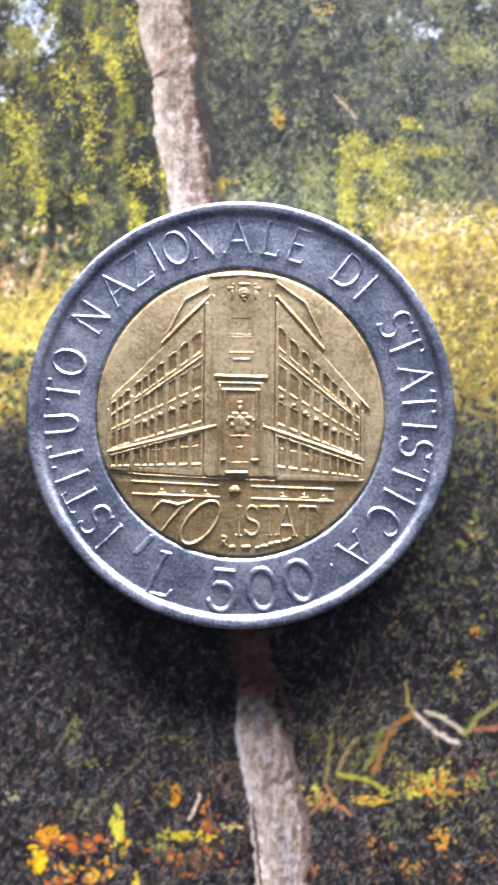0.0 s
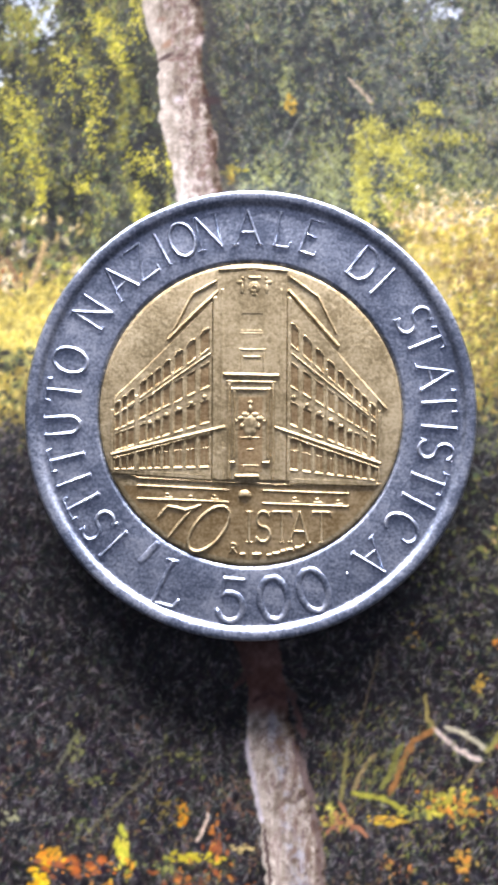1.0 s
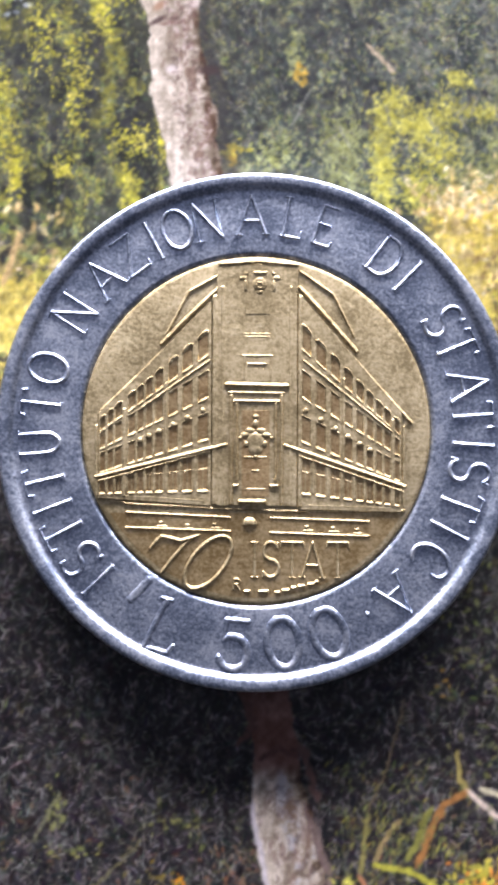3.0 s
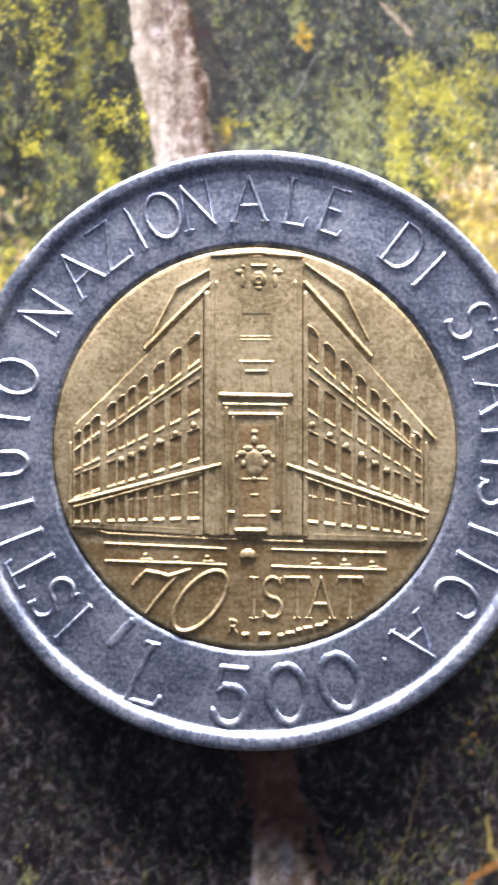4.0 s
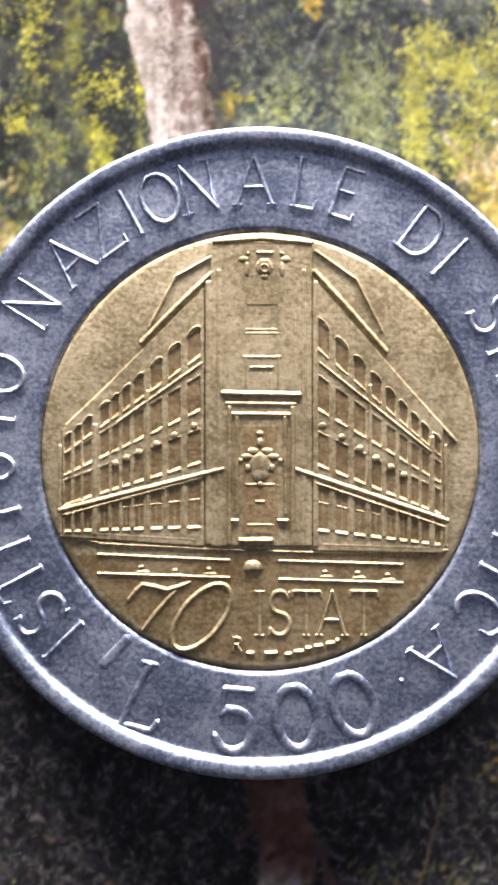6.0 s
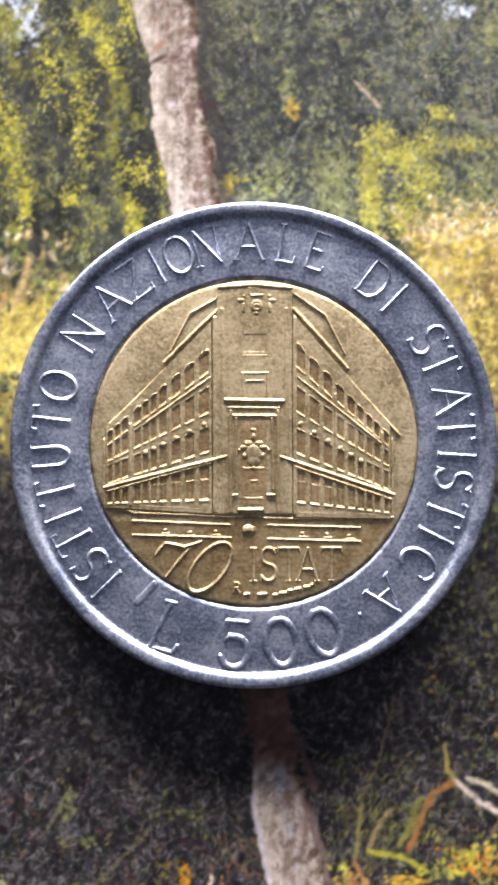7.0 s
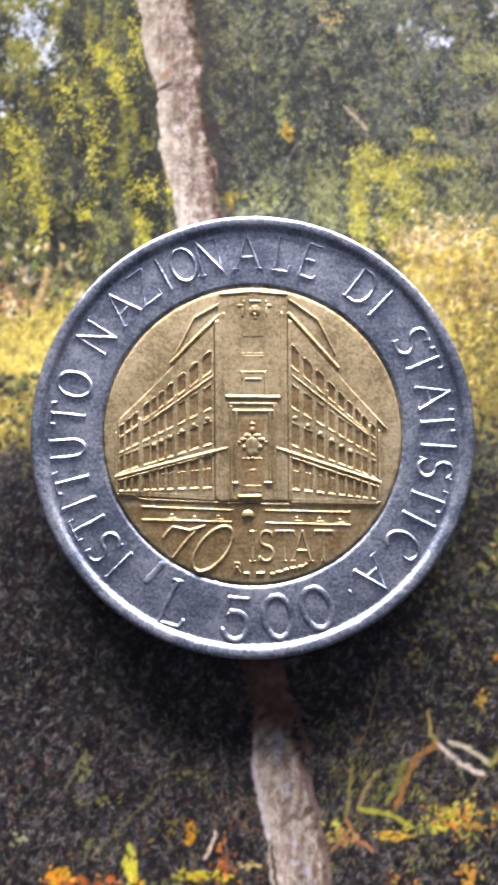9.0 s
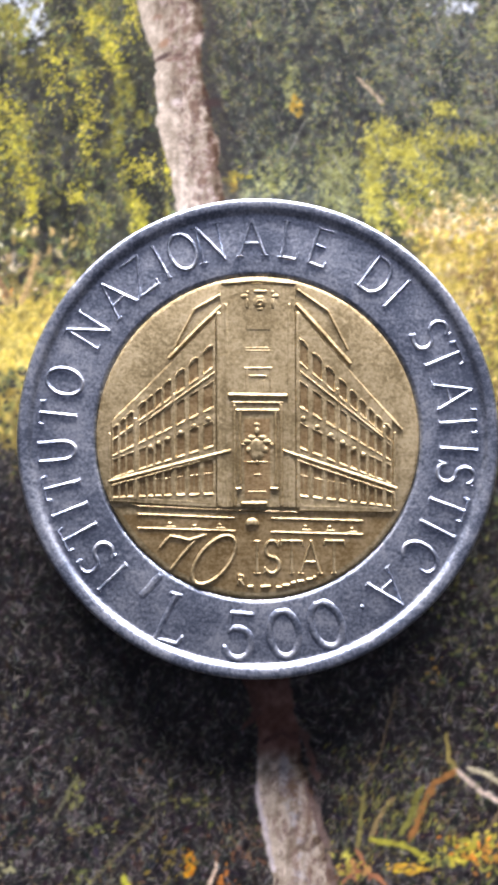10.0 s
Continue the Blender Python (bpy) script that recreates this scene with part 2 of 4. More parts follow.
def tuft(x, y, spread, count, size, palette, lean=None, alpha=0.85):
    for _ in range(count):
        s = size * RNG.uniform(0.38, 1.15)
        a = RNG.uniform(0, math.pi) if lean is None else lean + RNG.normal(0, 0.3)
        c = np.array(palette[RNG.integers(len(palette))]) * RNG.uniform(0.85, 1.1)
        splat(x + RNG.normal(0, spread[0]), y + RNG.normal(0, spread[1]), s, s * 0.6, a, c, alpha)


YELLOW = ((196, 186, 70), (176, 170, 62), (214, 200, 84), (156, 152, 66))
OLIVE = ((128, 132, 70), (106, 114, 66), (146, 146, 78), (90, 98, 66))
GREY = ((110, 116, 100), (92, 100, 92), (128, 132, 116), (78, 86, 80))
GOLD = ((216, 194, 84), (200, 178, 70), (228, 208, 108), (182, 158, 68))
STRAW = ((226, 206, 150), (210, 186, 124), (236, 222, 178), (196, 168, 104))
SOIL = ((108, 102, 94), (92, 86, 80), (124, 118, 106), (78, 76, 72))
DARK = ((42, 42, 42), (50, 52, 48), (36, 38, 40))
RUST = ((196, 110, 50), (170, 96, 52), (214, 136, 60), (150, 92, 60))


def paint_woods():
    broad = fractal(5.0, 4)
    INK[:] = np.array((62, 64, 50)) + (broad[..., None] - 0.5) * 50
    tint(smooth(-3, 1, GX) * smooth(11, 14, GY) * 0.75, (72, 80, 70))
    # paler top right: the glossy paper's reflected haze, put into the ink
    tint(smooth(2, 12, GX) * smooth(14, 20, GY) * 0.55, (108, 114, 104))
    tint(smooth(12.5, 15.5, GX) * smooth(12, 16, GY) * smooth(23, 20, GY) * 0.6, (122, 114, 96))
    strands = 0.6 * value_noise(0.9, 2.2) + 0.4 * fractal(1.3, 3)
    clump = smooth(0.5, 0.66, strands)
    # hanging foliage in light and dark masses
    leafy = smooth(-1.5, -3.5, GX)
    tint(leafy * smooth(0.5, 0.34, 0.5 * value_noise(0.8, 1.7) + 0.5 * fractal(1.1, 4)) * 0.9, (30, 33, 28))
    tint(leafy * smooth(0.52, 0.7, 0.5 * value_noise(0.7, 1.5) + 0.5 * fractal(0.9, 4)) * 0.8, (146, 143, 54))
    away = 1 - leafy
    tint(away * smooth(0.5, 0.36, 0.4 * value_noise(1.6, 1.1) + 0.6 * fractal(1.4, 4)) * 0.85, (38, 46, 42))
    tint(away * smooth(0.53, 0.7, 0.4 * value_noise(1.2, 0.9) + 0.6 * fractal(1.0, 4)) * 0.7, (136, 140, 100))
    # bright bushes and the sunlit field on both sides
    edge = -1.9 + (fractal(1.6, 3) - 0.5) * 3.4 + (value_noise(0.5) - 0.5) * 1.2
    field_l = smooth(-10.0, -11.6, GX) * smooth(11.2, 8.5, GY) * smooth(edge, edge + 0.6, GY)
    field_r = smooth(8.0, 10.0, GX) * smooth(13.6, 10.6, GY + (fractal(1.5, 3) - 0.5) * 3) * smooth(edge + 0.8, edge + 1.6, GY)
    tint(field_l * 0.9, (150, 134, 70))
    tint(field_r * 0.9, (168, 146, 72))
    dabs(3000, (-17.6, 17.6, 9.5, 29.2, None), 0.16, GREY[:2] + GREY[3:] + DARK, 0.4, None, 0.4)
    dabs(1500, (-17.6, -2, 8.5, 29.2, None), 0.12, OLIVE[1:] + GREY[:1], 0.6)
    dabs(5000, (-17.6, -2, 8.5, 29.2, None), 0.1, OLIVE + DARK + ((140, 134, 96),), 0.5)
    dabs(9000, (-17.6, -2, 8.5, 29.2, clump), 0.12, OLIVE + YELLOW[3:] + GREY[:1], 0.6)
    dabs(5200, (-15, -3.5, 10, 29.2, smooth(0.54, 0.7, strands)), 0.11, YELLOW[3:] + OLIVE + ((172, 166, 62),), 0.55)
    dabs(6500, (-3, 17.6, 13, 29.2, clump), 0.14, GREY[:1] + GREY[2:3] + OLIVE + ((140, 142, 112), (152, 150, 96)), 0.6)
    dabs(3200, (-3, 17.6, 15, 29.2, smooth(0.5, 0.4, strands)), 0.2, DARK + ((62, 68, 68),), 0.5, 2.2, 0.4)
    dabs(9000, (-3, 17.6, 12.5, 29.2, None), 0.1, ((146, 144, 112), (156, 150, 92), (58, 60, 58), (48, 52, 52), (120, 122, 104)), 0.5, None, 0.5)
    dabs(1200, (-3, 17.6, 13, 29.2, None), 0.13, OLIVE + ((150, 150, 130),), 0.6, 2.3, 0.35)
    # dark hollows
    for x, y, sx, sy in ((-13, 20.5, 1.2, 1.0), (-6.4, 16.4, 0.7, 1.1), (-0.8, 19.5, 1.2, 2.8), (1.8, 21.5, 1.6, 2.2), (-11.4, 17.3, 0.5, 2.2), (-9, 19, 0.5, 1.6), (5, 22.5, 1.6, 1.2), (4, 17.6, 1.8, 0.9)):
        tuft(x, y, (sx, sy), 70, 0.3, DARK + ((58, 62, 60),), None, 0.55)
    # clumps of lit leaves
    for x, y, sx, sy, k in ((-10.2, 13.9, 0.3, 0.3, 18), (-12.8, 13.9, 0.22, 0.9, 34), (-8.2, 22.3, 0.35, 0.8, 34), (-9.4, 23.9, 0.35, 0.5, 22), (-6.8, 12.9, 0.25, 0.7, 30),
                            (-9.6, 18.5, 0.4, 1.6, 44), (-6.6, 15.5, 0.6, 0.5, 26), (-13.8, 16.6, 0.6, 1.6, 50), (-14.6, 19, 0.5, 1.0, 26), (-11.3, 21, 0.5, 1.2, 30), (-7.0, 24.6, 0.3, 1.2, 26), (-4.9, 15.6, 0.25, 0.8, 24)):
        tuft(x, y, (sx, sy), k * 5, 0.13, YELLOW + ((196, 190, 52), (176, 174, 50)), None, 0.72)
    for x, y, sx, sy, k in ((6.6, 14.2, 0.35, 1.7, 120), (8.3, 16.3, 0.9, 0.55, 80), (8.6, 12.6, 0.8, 0.7, 80), (7.2, 17.6, 0.5, 0.4, 22), (9.9, 17.0, 0.5, 0.5, 26), (10.6, 18.7, 0.5, 0.3, 18), (12.2, 16.9, 0.8, 0.25, 26), (9.6, 14.6, 0.6, 0.6, 40)):
        tuft(x, y, (sx, sy), k * 5, 0.15, YELLOW[1:2] + YELLOW[3:] + ((206, 200, 92), (188, 184, 88)), None, 0.58)
    for x, y, sx, sy, k in ((4.6, 14.6, 0.7, 1.3, 110), (1.0, 14.6, 0.7, 0.7, 40), (13.0, 14.6, 1.2, 1.1, 90), (15, 23.5, 0.7, 0.7, 50), (13.9, 23.2, 0.5, 0.5, 30), (2.0, 19.8, 0.25, 0.8, 22)):
        tuft(x, y, (sx, sy), k * 5, 0.15, OLIVE[:1] + ((164, 168, 104), (152, 158, 106), (136, 142, 96)), None, 0.6)
    # sky through the leaves
    for x, y, sx, sy, k in ((-13.4, 25.8, 0.5, 0.7, 30), (-12.5, 24.3, 0.35, 0.5, 16), (-15.3, 20.8, 0.2, 0.6, 7), (10.6, 25.0, 0.6, 0.35, 16), (11.8, 24.8, 0.5, 0.4, 16), (-13.0, 27.4, 0.5, 0.6, 20)):
        tuft(x, y, (sx, sy), k, 0.24, ((206, 216, 222), (186, 198, 204), (214, 224, 230)), None, 0.7)
    for x, y, sx, sy, k in ((-13.7, 25.6, 0.6, 0.8, 50), (-12.6, 24.4, 0.3, 0.5, 20), (-14.4, 26.2, 1.0, 0.6, 40), (-12.9, 23.6, 0.3, 0.6, 16), (-15.0, 23.4, 0.3, 0.3, 8), (15.2, 26.6, 0.5, 0.3, 10)):
        tuft(x, y, (sx, sy), k, 0.22, ((200, 210, 216), (176, 190, 198)), None, 0.6)
    for _ in range(60):
        x, y, a = RNG.uniform(0, 20), RNG.uniform(15, 28), RNG.uniform(0.3, 2.6)
        stroke(((x, y), (x + math.cos(a) * 1.2, y + math.sin(a) * 1.2)), 0.06, (132, 132, 118), 0.04, 0.4)
    stroke(((10.2, 24.4), (11.0, 25.4), (11.9, 26.0)), 0.09, (96, 100, 98))
    stroke(((5.8, 20.6), (6.5, 19.9), (7.2, 19.1)), 0.11, (176, 160, 130))
    tuft(2.2, 19.0, (0.2, 0.35), 12, 0.2, ((196, 160, 60),))
    tuft(-1.3, 14.7, (0.45, 0.35), 22, 0.2, ((186, 150, 50), (170, 160, 60)))
    tuft(5.3, 26.3, (0.6, 0.3), 20, 0.24, ((170, 146, 90), (180, 166, 100)))
    # the field, left: leaves and stalks over bright grass
    dabs(420, (-17.6, -10.4, 7.4, 12, None), 0.24, STRAW[1:] + OLIVE + DARK, 0.75)
    tuft(-14.4, 5.4, (1.7, 1.1), 700, 0.26, GOLD[:1] + GOLD[2:3] + ((230, 214, 112), (224, 204, 88)))
    tuft(-12.2, 6.9, (0.8, 0.6), 60, 0.28, GOLD)
    tuft(-14.9, 1.6, (0.9, 1.1), 110, 0.3, GOLD + OLIVE[:1])
    tuft(-14.6, 3.2, (0.9, 0.35), 46, 0.26, DARK + OLIVE)
    tuft(-15.0, 8.4, (0.6, 0.5), 30, 0.28, RUST[1:] + STRAW)
    stroke(((-13.4, 7.9), (-13.0, 9.0), (-12.5, 10.4)), 0.2, (200, 170, 110))
    stroke(((-14.2, 8.2), (-14.8, 9.4)), 0.14, (150, 120, 80))
    tuft(-11.6, 8.6, (0.5, 0.6), 30, 0.22, YELLOW)
    # the field, right: pale straw above, ochre scrub below
    tuft(12.6, 12.3, (1.9, 0.7), 500, 0.26, STRAW)
    tuft(15.6, 12.0, (1.2, 0.8), 120, 0.34, STRAW[1:] + GOLD)
    tuft(11.9, 9.4, (1.5, 1.2), 600, 0.22, GOLD + STRAW[1:2])
    tuft(13.5, 7.0, (2.4, 2.2), 300, 0.45, GOLD + STRAW[1:2], None, 0.4)
    tuft(14.6, 8.6, (1.6, 1.2), 420, 0.2, GOLD + STRAW + ((150, 120, 70),))
    tuft(14.4, 4.6, (1.5, 2.0), 900, 0.18, GOLD + ((176, 152, 70), (150, 128, 64)) + YELLOW + OLIVE[:2])
    tuft(13.6, 8.9, (0.9, 0.7), 160, 0.16, ((140, 112, 60), (120, 96, 56), (160, 130, 70)), None, 0.6)
    tuft(14.2, 4.4, (1.6, 2.4), 300, 0.17, ((104, 88, 52), (92, 80, 52), (124, 100, 56)), None, 0.55)
    tuft(14.4, 0.4, (1.4, 1.0), 120, 0.26, OLIVE + DARK + GOLD[3:])
    tuft(11.6, 13.4, (1.6, 0.5), 260, 0.14, OLIVE + ((160, 160, 100),), None, 0.5)
    tuft(15.0, 13.0, (1.2, 0.6), 200, 0.14, OLIVE + GREY, None, 0.5)
    tint(smooth(0.55, 0.75, fractal(0.7, 3)) * 0.2 * smooth(edge, edge + 1, GY), (44, 46, 40))
    high = smooth(9, 12, GY)[..., None]
    INK[:] += high * (INK - 84) * 0.16
    speck = (value_noise(0.16) - 0.5) * 22 + (value_noise(0.3) - 0.5) * 34
    INK[:] += speck[..., None] * smooth(-4, 0, GY)[..., None] * (0.5 + INK / 200)


def paint_ground():
    edge = -1.7 + (fractal(1.4, 4) - 0.5) * 4.0 + (value_noise(0.4) - 0.5) * 1.6
    low = smooth(edge + 0.4, edge - 0.6, GY)
    broad = fractal(6.0, 4)
    base = np.array((40, 38, 38)) + (broad[..., None] - 0.5) * 26
    INK[:] += low[..., None] * (base - INK)
    tint(low * smooth(9, 13, GX) * smooth(-15, -6, GY) * 0.35, (66, 72, 52))
    tint(low * smooth(0.5, 0.64, fractal(1.0, 4)) * 0.4, (80, 79, 72))
    tint(low * smooth(0.5, 0.36, fractal(1.3, 4)) * 0.6, (27, 26, 27))
    speck = (value_noise(0.16, 0.2) - 0.5) * 26 + (value_noise(0.32) - 0.5) * 28
    INK[:] += (low * speck)[..., None]
    dabs(9500, (-17.6, 17.6, -31.2, -1.8, None), 0.16, SOIL + DARK + ((118, 114, 104), (96, 98, 78)), 0.5, None, 0.26)
    dabs(6000, (-17.6, 17.6, -31.2, -1.8, None), 0.1, SOIL + ((142, 136, 128),), 0.5, None, 0.6)
    dabs(1700, (-17.6, 17.6, -31.2, -14, smooth(0.5, 0.7, fractal(2.2, 3))), 0.2, OLIVE[1:] + ((96, 92, 60),), 0.55, 1.1, 0.4)
    dabs(900, (-17.6, 17.6, -31.2, -17, smooth(0.5, 0.7, fractal(1.8, 3))), 0.2, ((112, 84, 62), (126, 92, 64), (98, 80, 66)), 0.5, None, 0.5)
    dabs(3600, (-17.6, 17.6, -31.2, -2.5, None), 0.2, ((132, 126, 116), (116, 112, 98), (144, 138, 126)), 0.5, None, 0.16)
    dabs(900, (-17.6, 17.6, -31.2, -2.5, smooth(0.5, 0.66, fractal(1.2, 3))), 0.26, DARK, 0.5)
    dabs(9000, (-17.6, 17.6, -31.2, -2.2, None), 0.24, ((116, 113, 106), (94, 94, 84), (142, 138, 132), (84, 83, 76)), 0.55, None, 0.2)
    dabs(6000, (-17.6, 17.6, -31.2, -2.2, None), 0.26, ((28, 27, 28), (36, 34, 32)), 0.6, None, 0.28)
    dabs(260, (8, 17.6, -14, -2, None), 0.18, OLIVE, 0.6)
    tuft(-14.8, -1.2, (0.9, 0.6), 160, 0.16, DARK + OLIVE[1:2] + SOIL)
    tuft(-14.9, 0.9, (0.8, 0.9), 90, 0.14, DARK + OLIVE[:1])
    tuft(14.6, -1.2, (1.2, 0.7), 220, 0.15, DARK + OLIVE + SOIL)
    dabs(2600, (-17.6, 17.6, -31.2, -21, smooth(0.42, 0.62, fractal(1.6, 3))), 0.15, ((124, 108, 74), (104, 100, 62), (138, 104, 72), (92, 84, 66)), 0.55, None, 0.4)
    dabs(900, (3.5, 17.6, -26, -17, smooth(0.45, 0.62, fractal(1.6, 3))), 0.16, OLIVE + YELLOW[3:], 0.55, 1.0, 0.35)
    tuft(14.6, -7.4, (0.5, 0.7), 30, 0.22, OLIVE + STRAW[3:])
    # single leaves and stalks on the ground
    tuft(-10.5, -19.5, (0.3, 0.55), 34, 0.17, ((140, 142, 84), (116, 120, 70)), 1.1, 0.75)
    stroke(((-11.6, -21.1), (-10.2, -18.6)), 0.09, (112, 112, 84), 0.05, 0.5)
    tuft(-9.4, -21.5, (0.7, 0.2), 16, 0.17, OLIVE, 0.1, 0.7)
    stroke(((-9.6, -24.6), (-7.6, -22.6), (-6.0, -21.0)), 0.08, (108, 104, 72), 0.08, 0.5)
    tuft(-10.0, -24.2, (0.6, 0.4), 26, 0.18, OLIVE, None, 0.6)
    tuft(-14.2, -23.8, (0.3, 0.3), 10, 0.2, ((150, 150, 110),))
    tuft(-3.4, -20.2, (0.9, 0.25), 20, 0.17, OLIVE, 0.3, 0.6)
    tuft(-7.6, -25.6, (0.24, 0.5), 40, 0.26, ((206, 200, 66), (184, 186, 64), (222, 210, 80)), 1.7)
    tuft(-7.3, -26.8, (0.2, 0.4), 16, 0.2, ((206, 150, 50), (160, 160, 60)), 1.2)
    tuft(-12.2, -26.0, (0.45, 0.25), 24, 0.26, ((226, 140, 44), (236, 176, 50)), 0.6)
    tuft(-12.4, -27.5, (0.35, 0.45), 34, 0.28, ((240, 196, 30), (230, 170, 40), (246, 210, 50)))
    tuft(-10.4, -26.6, (1.1, 0.3), 50, 0.24, RUST, -0.25)
    tuft(-8.9, -28.3, (0.7, 0.5), 44, 0.24, ((226, 180, 60), (200, 140, 60), (170, 120, 60)))
    tuft(-10.9, -28.6, (0.9, 0.5), 40, 0.24, RUST[1:] + ((222, 190, 90),))
    tuft(-3.4, -26.1, (0.9, 0.16), 40, 0.22, ((206, 190, 50), (188, 176, 56)), 0.15)
    tuft(-5.4, -26.6, (0.8, 0.3), 24, 0.2, OLIVE)
    tuft(-4.1, -23.7, (0.16, 0.5), 24, 0.2, ((222, 160, 40), (206, 130, 40)), 1.5)
    tuft(-5.2, -23.4, (0.7, 0.4), 30, 0.18, ((140, 120, 50), (120, 110, 60)), 0.8, 0.7)
    tuft(-2.0, -24.9, (0.3, 0.7), 40, 0.2, RUST[1:], 1.4, 0.75)
    tuft(-3.0, -27.4, (1.6, 0.5), 60, 0.22, RUST[1:] + ((130, 100, 60),), None, 0.6)
    tuft(-1.5, -22.7, (0.7, 0.6), 30, 0.18, ((132, 92, 64), (120, 86, 66)), None, 0.6)
    stroke(((-3.2, -25.2), (-2.5, -23.6)), 0.12, (196, 176, 150))
    tuft(-0.4, -25.5, (0.4, 0.12), 14, 0.2, ((196, 176, 110),), 0.0)
    tuft(-6.4, -29.2, (0.15, 0.6), 18, 0.2, ((210, 190, 70),), 1.5)
    # grass, right
    stroke(((10.3, -16.6), (10.4, -17.8), (10.9, -18.7)), 0.15, (150, 138, 80))
    stroke(((10.8, -18.5), (12.2, -19.7), (13.5, -20.4)), 0.19, (206, 190, 170))
    stroke(((10.8, -18.6), (9.6, -19.2), (8.9, -20.6), (8.2, -22.3)), 0.2, (150, 108, 62))
    stroke(((8.9, -19.4), (8.2, -21.2), (7.7, -22.0)), 0.16, (124, 124, 62))
    stroke(((11.5, -18.4), (12.8, -18.9), (14.0, -19.8)), 0.17, (190, 184, 150))
    stroke(((14.0, -19.8), (14.8, -18.7), (16.1, -17.8)), 0.18, (140, 138, 74))
    stroke(((14.6, -19.5), (16.4, -19.4)), 0.2, (150, 100, 74))
    stroke(((13.3, -20.6), (12.2, -22.3)), 0.1, (112, 100, 76))
    stroke(((7.6, -13.9), (6.6, -17.6), (5.7, -19.4), (5.4, -21.6), (5.2, -22.9)), 0.08, (112, 100, 74), 0.05, 0.5)
    stroke(((5.2, -22.9), (5.8, -24.0), (6.8, -24.7)), 0.14, (168, 118, 84))
    stroke(((5.7, -19.8), (5.3, -22.6)), 0.13, (136, 130, 74), 0.08, 0.6)
    stroke(((6.0, -22.3), (6.4, -21.2), (7.2, -20.0)), 0.13, (150, 132, 90))
    stroke(((6.0, -22.3), (7.8, -22.6), (9.2, -23.4)), 0.16, (166, 164, 66))
    tuft(10.0, -23.4, (0.9, 0.3), 50, 0.2, YELLOW + OLIVE)
    tuft(11.5, -22.6, (0.7, 0.5), 50, 0.22, YELLOW + RUST[2:3])
    tuft(8.0, -23.9, (0.7, 0.2), 40, 0.2, ((206, 180, 60), (190, 150, 60)), 0.2)
    tuft(5.0, -23.9, (0.5, 0.3), 40, 0.2, ((190, 150, 90), (166, 110, 80), (170, 160, 70)))
    tuft(4.4, -23.2, (0.3, 0.15), 12, 0.2, ((200, 196, 90),))
    tuft(12.8, -23.4, (0.8, 0.5), 50, 0.2, ((190, 140, 60), (160, 110, 60), (150, 150, 70)))
    tuft(12.6, -26.2, (0.3, 0.4), 34, 0.22, ((200, 140, 60), (180, 150, 70)))
    tuft(15.2, -22.4, (0.9, 0.5), 50, 0.2, OLIVE + RUST[3:])
    tuft(7.6, -21.0, (2.2, 0.8), 120, 0.18, OLIVE[1:] + ((110, 100, 60),), 1.3, 0.5)
    tuft(13.6, -16.0, (1.6, 2.2), 120, 0.2, OLIVE[1:], None, 0.45)
    tuft(14.6, -13.5, (0.2, 0.2), 8, 0.2, ((200, 130, 50),))
    tuft(13.5, -15.9, (0.25, 0.4), 14, 0.18, ((170, 140, 60),))
    tuft(9.8, -12.9, (0.15, 0.4), 8, 0.16, ((150, 120, 60),))
    INK[:] += low[..., None] * ((INK - 62) * 1.22 + 57 - INK)
    for x, y in ((8.1, -26.6), (9.3, -26.8), (10.2, -28.0), (11.0, -27.9), (4.4, -28.2), (13.4, -28.4), (15.1, -27.4)):
        tuft(x, y, (0.3, 0.3), 12, 0.18, RUST[2:] + YELLOW[3:], None, 0.7)


